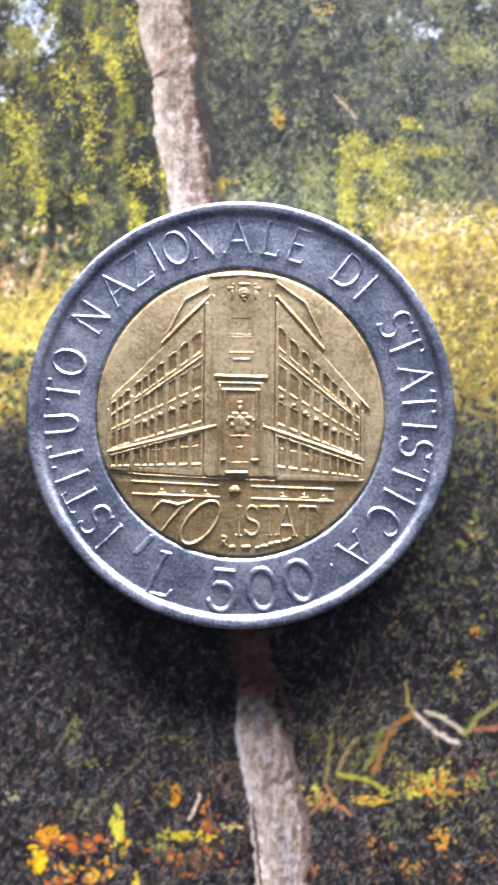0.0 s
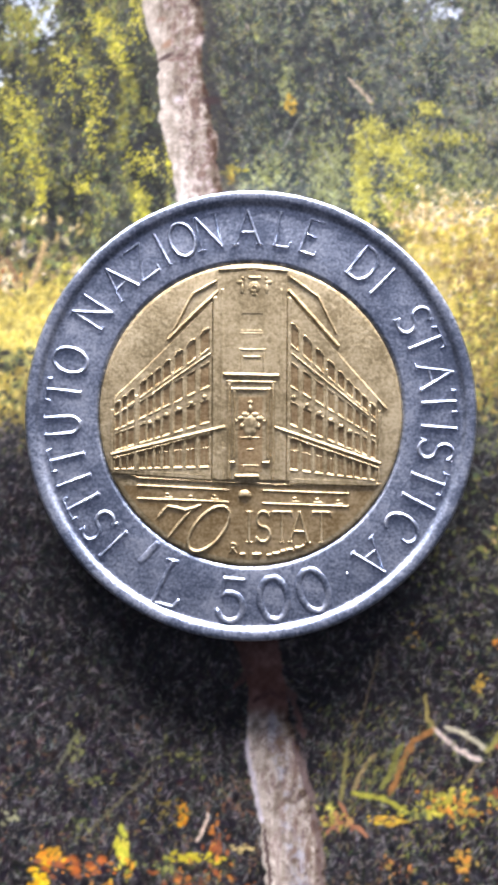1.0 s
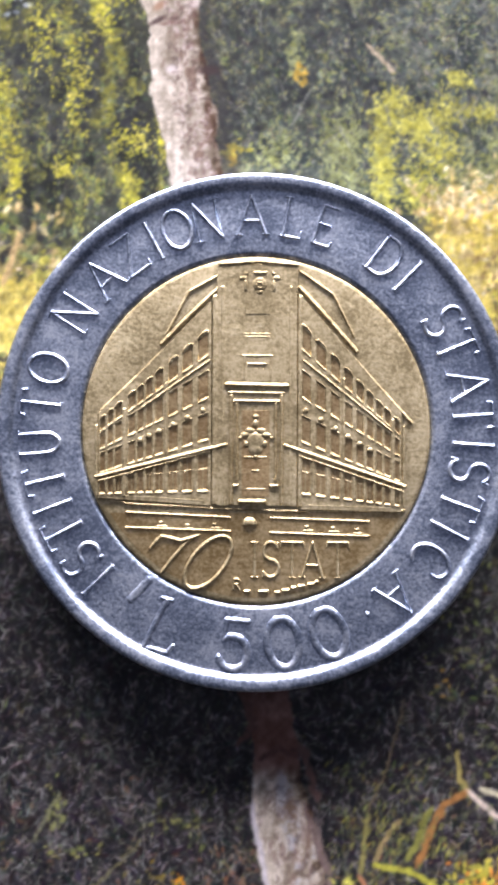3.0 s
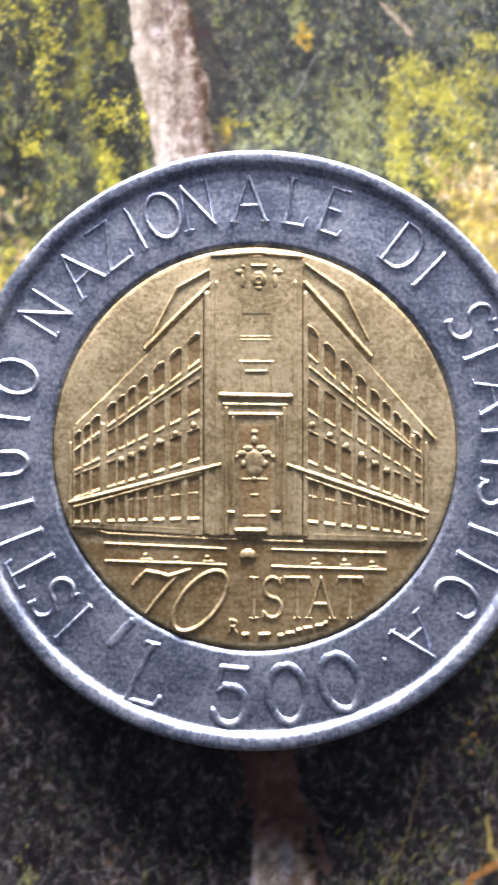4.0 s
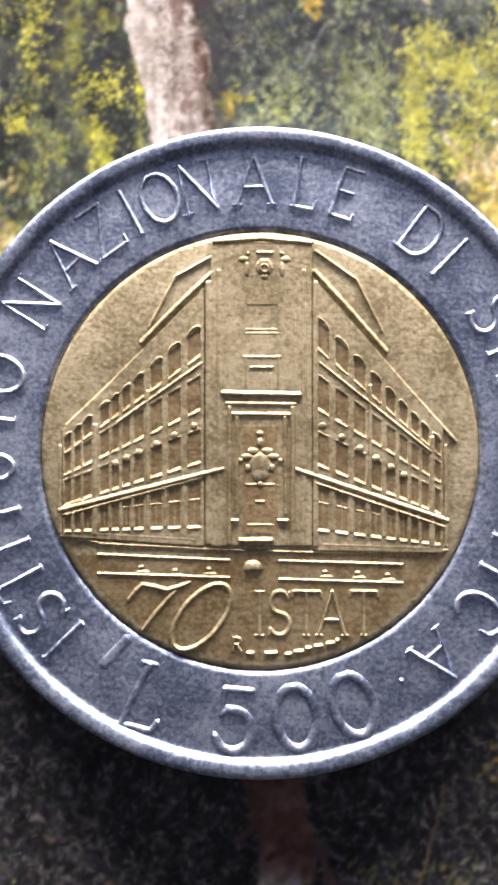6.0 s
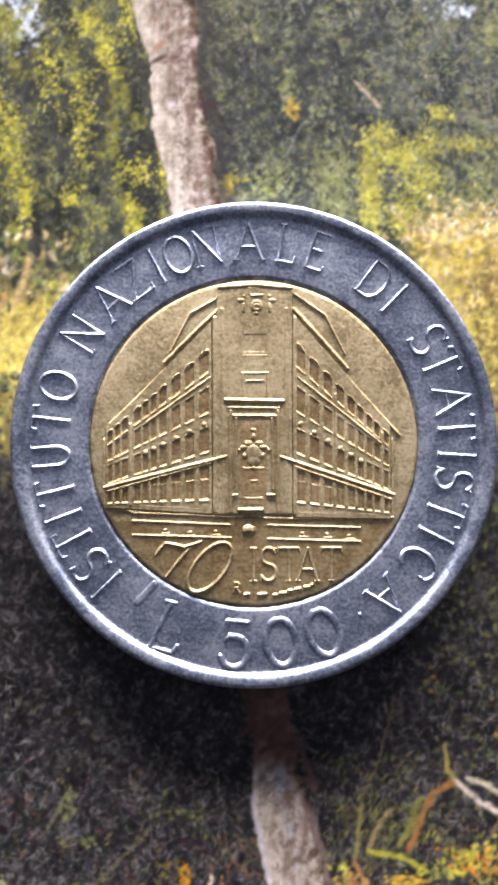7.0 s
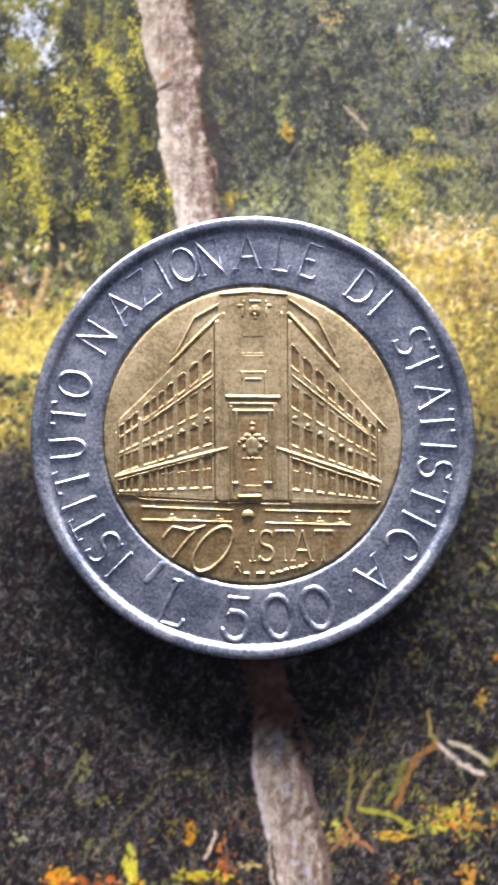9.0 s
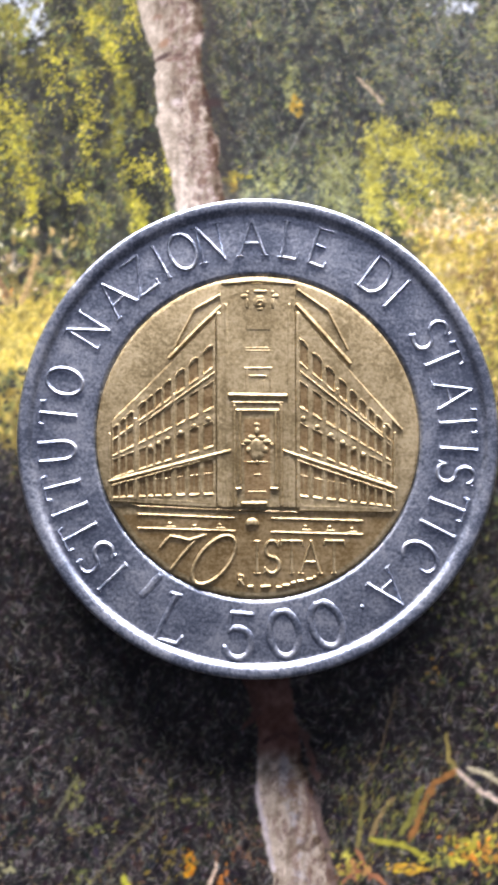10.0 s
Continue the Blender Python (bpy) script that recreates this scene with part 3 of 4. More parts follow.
def paint_trunk():
    """The pale bark of the tree, above and below the coin."""
    ky = (-31.5, -25.0, -22.0, -18.8, -17.6, -16.3, -13.4, 0.0, 13.6, 17.6, 20.2, 21.6, 23.4, 26.7, 29.5)
    kc = (2.75, 2.4, 1.75, 1.02, 1.0, 1.0, 0.25, -1.3, -3.2, -3.95, -4.4, -4.4, -4.75, -5.2, -5.6)
    kh = (1.65, 1.80, 1.7, 1.45, 1.15, 1.1, 1.3, 1.4, 1.42, 1.62, 1.45, 1.22, 1.72, 1.74, 1.8)
    c = np.interp(GY, ky, kc) + (value_noise(1.4) - 0.5) * 0.2
    h = np.interp(GY, ky, kh) + (value_noise(0.5) - 0.5) * 0.15
    u = (GX - c) / h
    mask = smooth(1.05, 0.95, np.abs(u + (fractal(0.4, 3) - 0.5) * 0.22))
    tint(smooth(0.5, 0, np.abs(u - 1.22)) * smooth(8, 14, GY) * 0.6, (48, 44, 42))
    n1, n2, n3 = value_noise(0.35, 0.9), fractal(0.45, 3), value_noise(0.9, 2.4)
    col = np.array((184, 170, 146)) + (n2[..., None] - 0.5) * np.array((110, 112, 110)) + (value_noise(0.14)[..., None] - 0.5) * 40 + (n3[..., None] - 0.5) * 40
    streak = value_noise(0.22, 2.6) - 0.5
    col += streak[..., None] * 46
    col += smooth(0.1, -0.9, u)[..., None] * np.array((24, 25, 24))
    rough = smooth(0.56, 0.8, n1) * smooth(-0.5, 0.2, u)
    col += rough[..., None] * (np.array((128, 102, 80)) - col) * 0.75
    pock = smooth(0.56, 0.72, fractal(0.36, 3)) * smooth(-0.75, 0.1, u)
    col += pock[..., None] * (np.array((84, 68, 56)) - col) * 0.6
    ragged = u + (fractal(0.5, 3) - 0.5) * 0.7
    col -= smooth(0.6, 0.95, ragged)[..., None] * np.array((64, 66, 64))
    col -= smooth(-0.9, -1.05, u)[..., None] * np.array((50, 46, 44))
    below = smooth(-16.9, -18.2, GY)
    # reddish bark below the coin, with some of the coin's shadow inked in
    red_shade = smooth(-8, -12, GY) * (1 - below)
    col += red_shade[..., None] * (np.array((112, 76, 62)) + (n2[..., None] - 0.5) * 80 - col) * 0.95
    col = col * (1 - 0.05 * below[..., None])
    blue = below * smooth(0.4, 0.05, np.abs(u - 0.25 + (n3 - 0.5) * 0.9)) * smooth(0.35, 0.6, n2) * 0.55
    col += blue[..., None] * (np.array((176, 182, 194)) - col)
    INK[:] += mask[..., None] * (np.clip(col, 25, 245) - INK)
    # knots, fissures and pale spots
    for x, y, l, w, a, colour in ((-5.3, 21.9, 0.5, 0.14, 0.5, (70, 50, 44)), (-4.6, 21.75, 0.6, 0.08, 0.1, (120, 88, 72)), (-2.55, 19.2, 0.25, 0.6, 1.6, (62, 44, 40)), (-4.55, 19.25, 0.32, 0.24, 0, (240, 228, 216)),
                                  (-3.3, 22.9, 0.4, 0.25, 1.2, (236, 220, 206)), (-5.6, 24.2, 0.3, 0.16, 0.3, (150, 118, 92)), (-5.2, 22.7, 0.4, 0.2, 0.6, (176, 138, 104)), (-4.4, 22.0, 0.3, 0.1, 0.1, (90, 66, 58))):
        splat(x, y, l, w, a, colour, 0.85)
    for _ in range(420):
        y = RNG.uniform(13, 29)
        x = np.interp(y, ky, kc) + RNG.triangular(-0.6, 0.5, 0.95) * np.interp(y, ky, kh)
        splat(x, y, RNG.uniform(0.06, 0.22), RNG.uniform(0.04, 0.09), 1.5 + RNG.normal(0, 0.7), ((128, 96, 82), (104, 78, 68), (226, 208, 196))[RNG.integers(3)], 0.5)
    for _ in range(60):
        y = RNG.uniform(-31, -19)
        x = np.interp(y, ky, kc) + RNG.uniform(-0.7, 0.9) * np.interp(y, ky, kh)
        splat(x, y, RNG.uniform(0.15, 0.6), RNG.uniform(0.04, 0.1), 1.62 + RNG.normal(0, 0.15), (136, 110, 98), 0.5)
    for _ in range(260):
        y = RNG.uniform(-31, -18.9)
        x = np.interp(y, ky, kc) + RNG.uniform(-0.9, 0.9) * np.interp(y, ky, kh)
        splat(x, y, RNG.uniform(0.06, 0.22), RNG.uniform(0.04, 0.09), 1.6 + RNG.normal(0, 0.5), ((120, 96, 84), (96, 78, 70), (216, 202, 190), (206, 190, 172))[RNG.integers(4)], 0.5)
    stroke(((-0.3, -19.2), (-0.1, -20.6), (0.3, -22.4), (0.6, -24.0)), 0.16, (214, 206, 204), 0.05, 0.6)
    stroke(((3.0, -20.0), (3.5, -22.2), (4.0, -25.0), (4.2, -28.0)), 0.14, (128, 110, 100), 0.1, 0.5)
    stroke(((0.75, -24.4), (0.95, -26.0), (1.1, -27.4), (1.3, -29.5)), 0.07, (84, 66, 58), 0.04)
    stroke(((2.4, -19.3), (3.0, -21.0), (3.5, -22.6)), 0.08, (120, 100, 92), 0.06)
    stroke(((0.1, -16.9), (1.0, -16.4), (2.1, -16.7)), 0.12, (84, 54, 46), 0.08)
    stroke(((-0.6, -14.0), (-0.2, -15.2), (-1.0, -16.2)), 0.14, (88, 58, 48), 0.1)
    stroke(((2.2, -16.0), (2.6, -17.5), (3.0, -18.9)), 0.16, (96, 70, 60), 0.1)


def build_print():
    paint_woods()
    paint_ground()
    paint_trunk()
    grow = np.cumsum(0.4 * 1.22 ** np.arange(1, 20))
    ex = 74 - (CX[-1])
    xs = np.concatenate([CX[0] - (grow / grow[-1] * ex)[::-1], CX, CX[-1] + grow / grow[-1] * ex])
    ys = np.concatenate([CY[0] - (grow / grow[-1] * 73)[::-1], CY, CY[-1] + grow / grow[-1] * 76])

    px, py = np.meshgrid(xs, ys)
    # the photograph lies slightly enlarged and turned on the sheet; past its middle part it repeats mirrored
    w = 1 - 0.0001 * px + 0.000276 * py
    u = ((1.0194 * px + 0.0004 * py - 0.083) / w - CX[0]) / STEP
    v = ((1.0172 * py + 0.0005 * px + 0.031) / w - CY[0]) / STEP

    def fold(k, n):
        k = np.abs(k) % (2 * (n - 1))
        return np.where(k > n - 1, 2 * (n - 1) - k, k)
    u, v = np.clip(fold(u, NX), 0, NX - 1.001), np.clip(fold(v, NY), 0, NY - 1.001)
    i, j = u.astype(int), v.astype(int)
    a, b = (u - i)[..., None], (v - j)[..., None]
    soft = np.pad(INK, ((1, 1), (1, 1), (0, 0)), mode="edge")
    soft = (soft[:-2] + 8 * soft[1:-1] + soft[2:]) / 10
    soft = np.clip((soft[:, :-2] + 8 * soft[:, 1:-1] + soft[:, 2:]) / 10, 8, 250) * np.array((0.955, 0.95, 0.985)) + np.array((8, 8, 10))
    ink = ((soft[j, i] * (1 - a) + soft[j, i + 1] * a) * (1 - b) + (soft[j + 1, i] * (1 - a) + soft[j + 1, i + 1] * a) * b) / 255
    lin = np.where(ink <= 0.04045, ink / 12.92, ((ink + 0.055) / 1.055) ** 2.4) * INK_GAIN
    w, h = len(xs), len(ys)
    co = np.zeros((h, w, 3), np.float32)
    co[..., 0], co[..., 1] = px * MM, py * MM
    idx = np.arange(w * h).reshape(h, w)
    quads = np.stack([idx[:-1, :-1], idx[:-1, 1:], idx[1:, 1:], idx[1:, :-1]], -1).reshape(-1, 4)
    me = bpy.data.meshes.new("printed_picture")
    me.vertices.add(w * h)
    me.vertices.foreach_set("co", co.ravel())
    me.loops.add(quads.size)
    me.loops.foreach_set("vertex_index", quads.ravel().astype(np.int32))
    me.polygons.add(len(quads))
    me.polygons.foreach_set("loop_start", np.arange(0, quads.size, 4, dtype=np.int32))
    me.update(calc_edges=True)
    attr = me.color_attributes.new("ink", "FLOAT_COLOR", "POINT")
    rgba = np.ones((h, w, 4), np.float32)
    rgba[..., :3] = lin
    attr.data.foreach_set("color", rgba.ravel())
    me.materials.append(paper)
    ob = tagged(new("printed_picture", me), "glossy printed photograph of a birch trunk in autumn woods", "picture")
    rim = boxes((xs[0] * MM, xs[-1] * MM, ys[0] * MM, ys[-1] * MM, -0.0005, -0.00002))
    part("paper_sheet", rim, white_frame, ob, "white paper backing")
    return ob


INK_GAIN = 1.0
build_print()

# ---- the coin ----
coin = tagged(new("coin"), "worn two-metal coin with steel ring and bronze centre", "coin")
coin.location = (0, 0, 0.02 * MM)

FIELD, CORE = 1.60, 1.56
ring_profile = ((8.72, 0.1), (12.55, 0.06), (12.84, 0.12), (12.94, 0.25), (12.97, 0.4), (12.97, 1.6), (12.965, 1.68), (12.93, 1.78), (12.86, 1.84), (12.78, 1.865), (12.66, 1.864), (12.52, 1.85), (12.40, 1.822),
                (12.30, 1.765), (12.22, 1.69), (12.15, 1.632), (12.08, 1.608), (12.0, 1.601), (11.9, FIELD), (11.0, FIELD), (10.0, FIELD), (9.0, FIELD - 0.01), (8.93, FIELD - 0.02), (8.83, FIELD - 0.08), (8.75, 1.47), (8.72, 1.3))
ring = part("ring", lathe(ring_profile), steel, coin, "blue-grey stainless steel outer ring", True)
core_profile = [(8.715, 0.12), (8.715, 1.45), (8.70, 1.515), (8.64, 1.548), (8.50, CORE)] + [(r, CORE + 0.03 * (1 - (r / 8.4) ** 2)) for r in (7, 5, 3, 1, 0.01)]
core = part("core", lathe(core_profile), bronze, coin, "yellow bronze centre with a building in relief", True)

# lettering round the ring: character, angle, width
LEGEND = (("I", -136.2, 0.5), ("S", -143.3, 1.25), ("T", -152, 1.3), ("I", -159, 0.5), ("T", -166.4, 1.3), ("U", -176.2, 1.35), ("T", 173.2, 1.3), ("O", 163.7, 1.6), ("N", 147.4, 1.6),
          ("A", 135.2, 1.75), ("Z", 125.9, 1.4), ("I", 118.5, 0.5), ("O", 111.6, 1.65), ("N", 103.2, 1.6), ("A", 91.1, 1.75), ("L", 80.1, 1.15), ("E", 71.1, 1.15), ("D", 52.7, 1.5),
          ("I", 45.1, 0.5), ("S", 29.9, 1.25), ("T", 22.2, 1.3), ("A", 11.8, 1.75), ("T", 3.5, 1.3), ("I", -4.2, 0.5), ("S", -11.4, 1.25), ("T", -20.4, 1.3), ("I", -27.8, 0.5),
          ("C", -36.9, 1.55), ("A", -49.8, 1.7))
SHAPES = {}

def arc(cx, cy, rx, ry, a0, a1, n=12):
    return [(cx + rx * math.cos(radians(a0 + (a1 - a0) * i / n)), cy + ry * math.sin(radians(a0 + (a1 - a0) * i / n))) for i in range(n + 1)]


def strokes(ch, thin):
    """Strokes of an inscriptional capital or figure in a box from -1 to 1: (points, share of the full stroke width)."""
    stem = lambda x: (((x, -1), (x, 1)), 1.0)
    serif = lambda x, y, w=0.22: (((x - w, y), (x + w, y)), 0.5)
    return {
        "I": [stem(0), serif(0, 1, 0.9), serif(0, -1, 0.9)],
        "T": [stem(0), (((-1, 1), (1, 1)), 0.85), (((-1, 1), (-1.08, 0.72)), thin), (((1, 1), (1.08, 0.72)), thin), serif(0, -1)],
        "N": [(((-0.8, -1), (-0.8, 1)), thin), (((-0.8, 1), (0.8, -1)), 1.0), (((0.8, -1), (0.8, 1)), thin), serif(-0.9, 1, 0.25), serif(-0.8, -1, 0.28), serif(0.8, 1, 0.28)],
        "A": [(((0, 1), (-0.85, -1)), thin), (((0, 1), (0.85, -1)), 1.0), (((-0.52, -0.3), (0.52, -0.3)), 0.75), serif(-0.85, -1, 0.22), serif(0.85, -1, 0.22)],
        "Z": [(((-0.85, 0.98), (0.85, 0.98)), 0.85), (((0.85, 0.95), (-0.9, -0.95)), 1.0), (((-0.9, -0.98), (0.95, -0.98)), 0.85), (((0.95, -0.98), (1.0, -0.7)), thin)],
        "O": [(arc(0, 0, 0.96, 1.0, 90, 450, 28), 0.92)],
        "U": [([(-0.8, 1), (-0.8, -0.3)] + arc(0, -0.3, 0.8, 0.7, 180, 360)[1:] + [(0.8, 1)], 0.9), serif(-0.8, 1, 0.26), serif(0.8, 1, 0.26)],
        "L": [(((-0.6, -1), (-0.6, 1)), 1.0), (((-0.6, -1), (0.9, -1)), 0.85), (((0.88, -0.98), (1.02, -0.66)), thin), (((-0.95, 1), (-0.25, 1)), 0.7), (((-0.9, -1), (-0.6, -1)), 0.6)],
        "E": [(((-0.7, -1), (-0.7, 1)), 1.0), (((-0.7, 1), (0.8, 1)), 0.8), (((-0.7, 0.05), (0.5, 0.05)), 0.7), (((-0.7, -1), (0.9, -1)), 0.85), (((0.9, -1), (1.0, -0.75)), thin)],
        "D": [(((-0.75, -1), (-0.75, 1)), 1.0), ([(-0.75, 1), (-0.1, 1)] + arc(-0.1, 0, 1.0, 1.0, 80, -80, 16) + [(-0.1, -1), (-0.75, -1)], 0.85), serif(-0.85, 1, 0.2), serif(-0.85, -1, 0.2)],
        "S": [(arc(0, 0.5, 0.78, 0.5, 25, 270, 16) + arc(0, -0.5, 0.88, 0.5, 90, -155, 16)[1:], 0.95), (((0.7, 0.7), (0.78, 0.98)), thin), (((-0.8, -0.68), (-0.9, -1)), thin)],
        "C": [(arc(0.1, 0, 1.0, 1.0, 48, 312, 22), 0.95), (((0.76, 0.74), (0.8, 0.4)), thin)],
        "5": [(((-0.6, 0.97), (0.8, 0.97)), 0.95), (((-0.62, 1), (-0.72, 0.12)), 0.9), ([(-0.72, 0.2), (-0.4, 0.3)] + arc(-0.05, -0.36, 0.95, 0.66, 100, -165, 20), 1.0)],
        "0": [(arc(0, 0, 0.92, 1.0, 90, 450, 30), 1.0)],
        "R": [(((-0.6, -1), (-0.6, 1)), 1.0), ([(-0.6, 1), (0, 1)] + arc(0.1, 0.5, 0.6, 0.5, 80, -80, 8) + [(-0.6, 0)], 0.9), (((0, 0), (0.9, -1)), 1.0)],
    }[ch]


def glyph(ch, height, width, pen, high, thin=0.75, lean=0.0):
    """A raised character as one mesh, centred on its origin; sizes in millimetres."""
    out = []
    for pts, share in strokes(ch, thin):
        q = [(x * width / 2 + lean * y * height / 2, y * height / 2) for x, y in pts]
        out.append(ridge(q, pen * share, high * (0.35 + 0.65 * share), 0.0, 0.75, 0.5))
    v, f = join(*out)
    me = bpy.data.meshes.new("glyph")
    me.from_pydata(v, [], f)
    me.update()
    return me


for ch, ang, wid in LEGEND:
    if ch not in SHAPES:
        SHAPES[ch] = glyph(ch, 2.0, wid * (0.5 if ch == "I" else 0.92), 0.27, 0.115)
    r = 10.84
    letter("letter", SHAPES[ch], steel, ring, r * math.cos(radians(ang)), r * math.sin(radians(ang)), FIELD - 0.005, ang - 90)
ZERO = glyph("0", 2.42, 1.72, 0.42, 0.095)
letter("numeral", glyph("L", 2.55, 1.6, 0.42, 0.085, 0.75, 0.22), steel, ring, -4.50, -9.73, FIELD - 0.005, -14)
letter("numeral", glyph("5", 2.42, 1.55, 0.42, 0.095), steel, ring, -1.06, -10.66, FIELD - 0.005, -5)
letter("numeral", ZERO, steel, ring, 1.34, -10.60, FIELD - 0.005, 7)
letter("numeral", ZERO, steel, ring, 3.60, -10.12, FIELD - 0.005, 19)
part("dot", ridge(((5.50, -9.18), (5.54, -9.16)), 0.28, 0.09, FIELD), steel, ring)
part("privy_mark", ridge(((-6.25, -8.5), (-5.25, -7.45)), 0.46, 0.06, FIELD - 0.005, 0.9, 0.7), steel, ring)


# ---- the building in relief on the core ----
def rel(x, y):
    """Plan of the relief: die units to millimetres."""
    u, v = (x - 456.5) / 46.35, (811 - y) / 46.35
    w = 1 - 0.001 * v
    return (1.005 * u + 0.0045 * v - 0.006) / w, (1.0014 * v - 0.0041 * u - 0.093) / w


def line(x0, x1, y0, y1):
    return lambda x: y0 + (y1 - y0) * (x - x0) / (x1 - x0)


BASE = CORE - 0.005
WALL = CORE + 0.1


def wall_with_openings(columns, edges, rows, top, bottom, z, depth):
    """A wing in perspective: wall skin with sunk, sloping reveals. columns: (x0, x1) of each bay's opening, edges: the bays' limits,
    rows: (lower edge, upper edge) as lines over x. Returns the skin and the opening outlines."""
    verts, faces, holes = [], [], []

    def quad(ps, zs):
        o = len(verts)
        for (x, y), zz in zip(ps, zs):
            a, b = rel(x, y)
            verts.append((a * MM, b * MM, zz * MM))
        faces.append((o, o + 1, o + 2, o + 3))
    for (c0, c1), e0, e1 in zip(columns, edges, edges[1:]):
        bands = [bottom] + [f for r in rows for f in r] + [top]
        for k in range(len(bands) - 1):
            lo, hi = bands[k], bands[k + 1]
            if k % 2 == 0:
                quad(((e0, lo(e0)), (e1, lo(e1)), (e1, hi(e1)), (e0, hi(e0))), (z,) * 4)
            else:
                quad(((e0, lo(e0)), (c0, lo(c0)), (c0, hi(c0)), (e0, hi(e0))), (z,) * 4)
                quad(((c1, lo(c1)), (e1, lo(e1)), (e1, hi(e1)), (c1, hi(c1))), (z,) * 4)
                s = min(2.0, (c1 - c0) * 0.12)
                out = ((c0, lo(c0)), (c1, lo(c1)), (c1, hi(c1)), (c0, hi(c0)))
                inn = ((c0 + s, lo(c0) - s), (c1 - s, lo(c1) - s), (c1 - s, hi(c1) + s), (c0 + s, hi(c0) + s))
                for i in range(4):
                    j = (i + 1) % 4
                    drop = (z - 1.8 * depth, z - 1.8 * depth, z - 0.9 * depth, z - 0.9 * depth)
                    quad((out[i], out[j], inn[j], inn[i]), (z, z, drop[j], drop[i]))
                holes.append(inn)
        for f, out in ((bottom, 5), (top, -5)):
            quad(((e0, f(e0)), (e1, f(e1)), (e1, f(e1) + out), (e0, f(e0) + out)), (z, z, BASE - 0.02, BASE - 0.02))
    for e, out in ((edges[0], -4), (edges[-1], 4)):
        quad(((e, bottom(e)), (e, top(e)), (e + out, top(e)), (e + out, bottom(e))), (z, z, BASE - 0.02, BASE - 0.02))
    return (verts, faces), holes


def boss(name, x, y, rx, ry, high, z):
    """A low rounded lump of the relief."""
    v, f = lathe(((1.0, 0.0), (0.92, 0.45), (0.7, 0.75), (0.38, 0.95), (0.01, 1.0)), 16)
    a, b = rel(x, y)
    part(name, ([(p[0] * rx + a * MM, p[1] * ry + b * MM, p[2] * high + z * MM) for p in v], f), bronze, core, "", True)


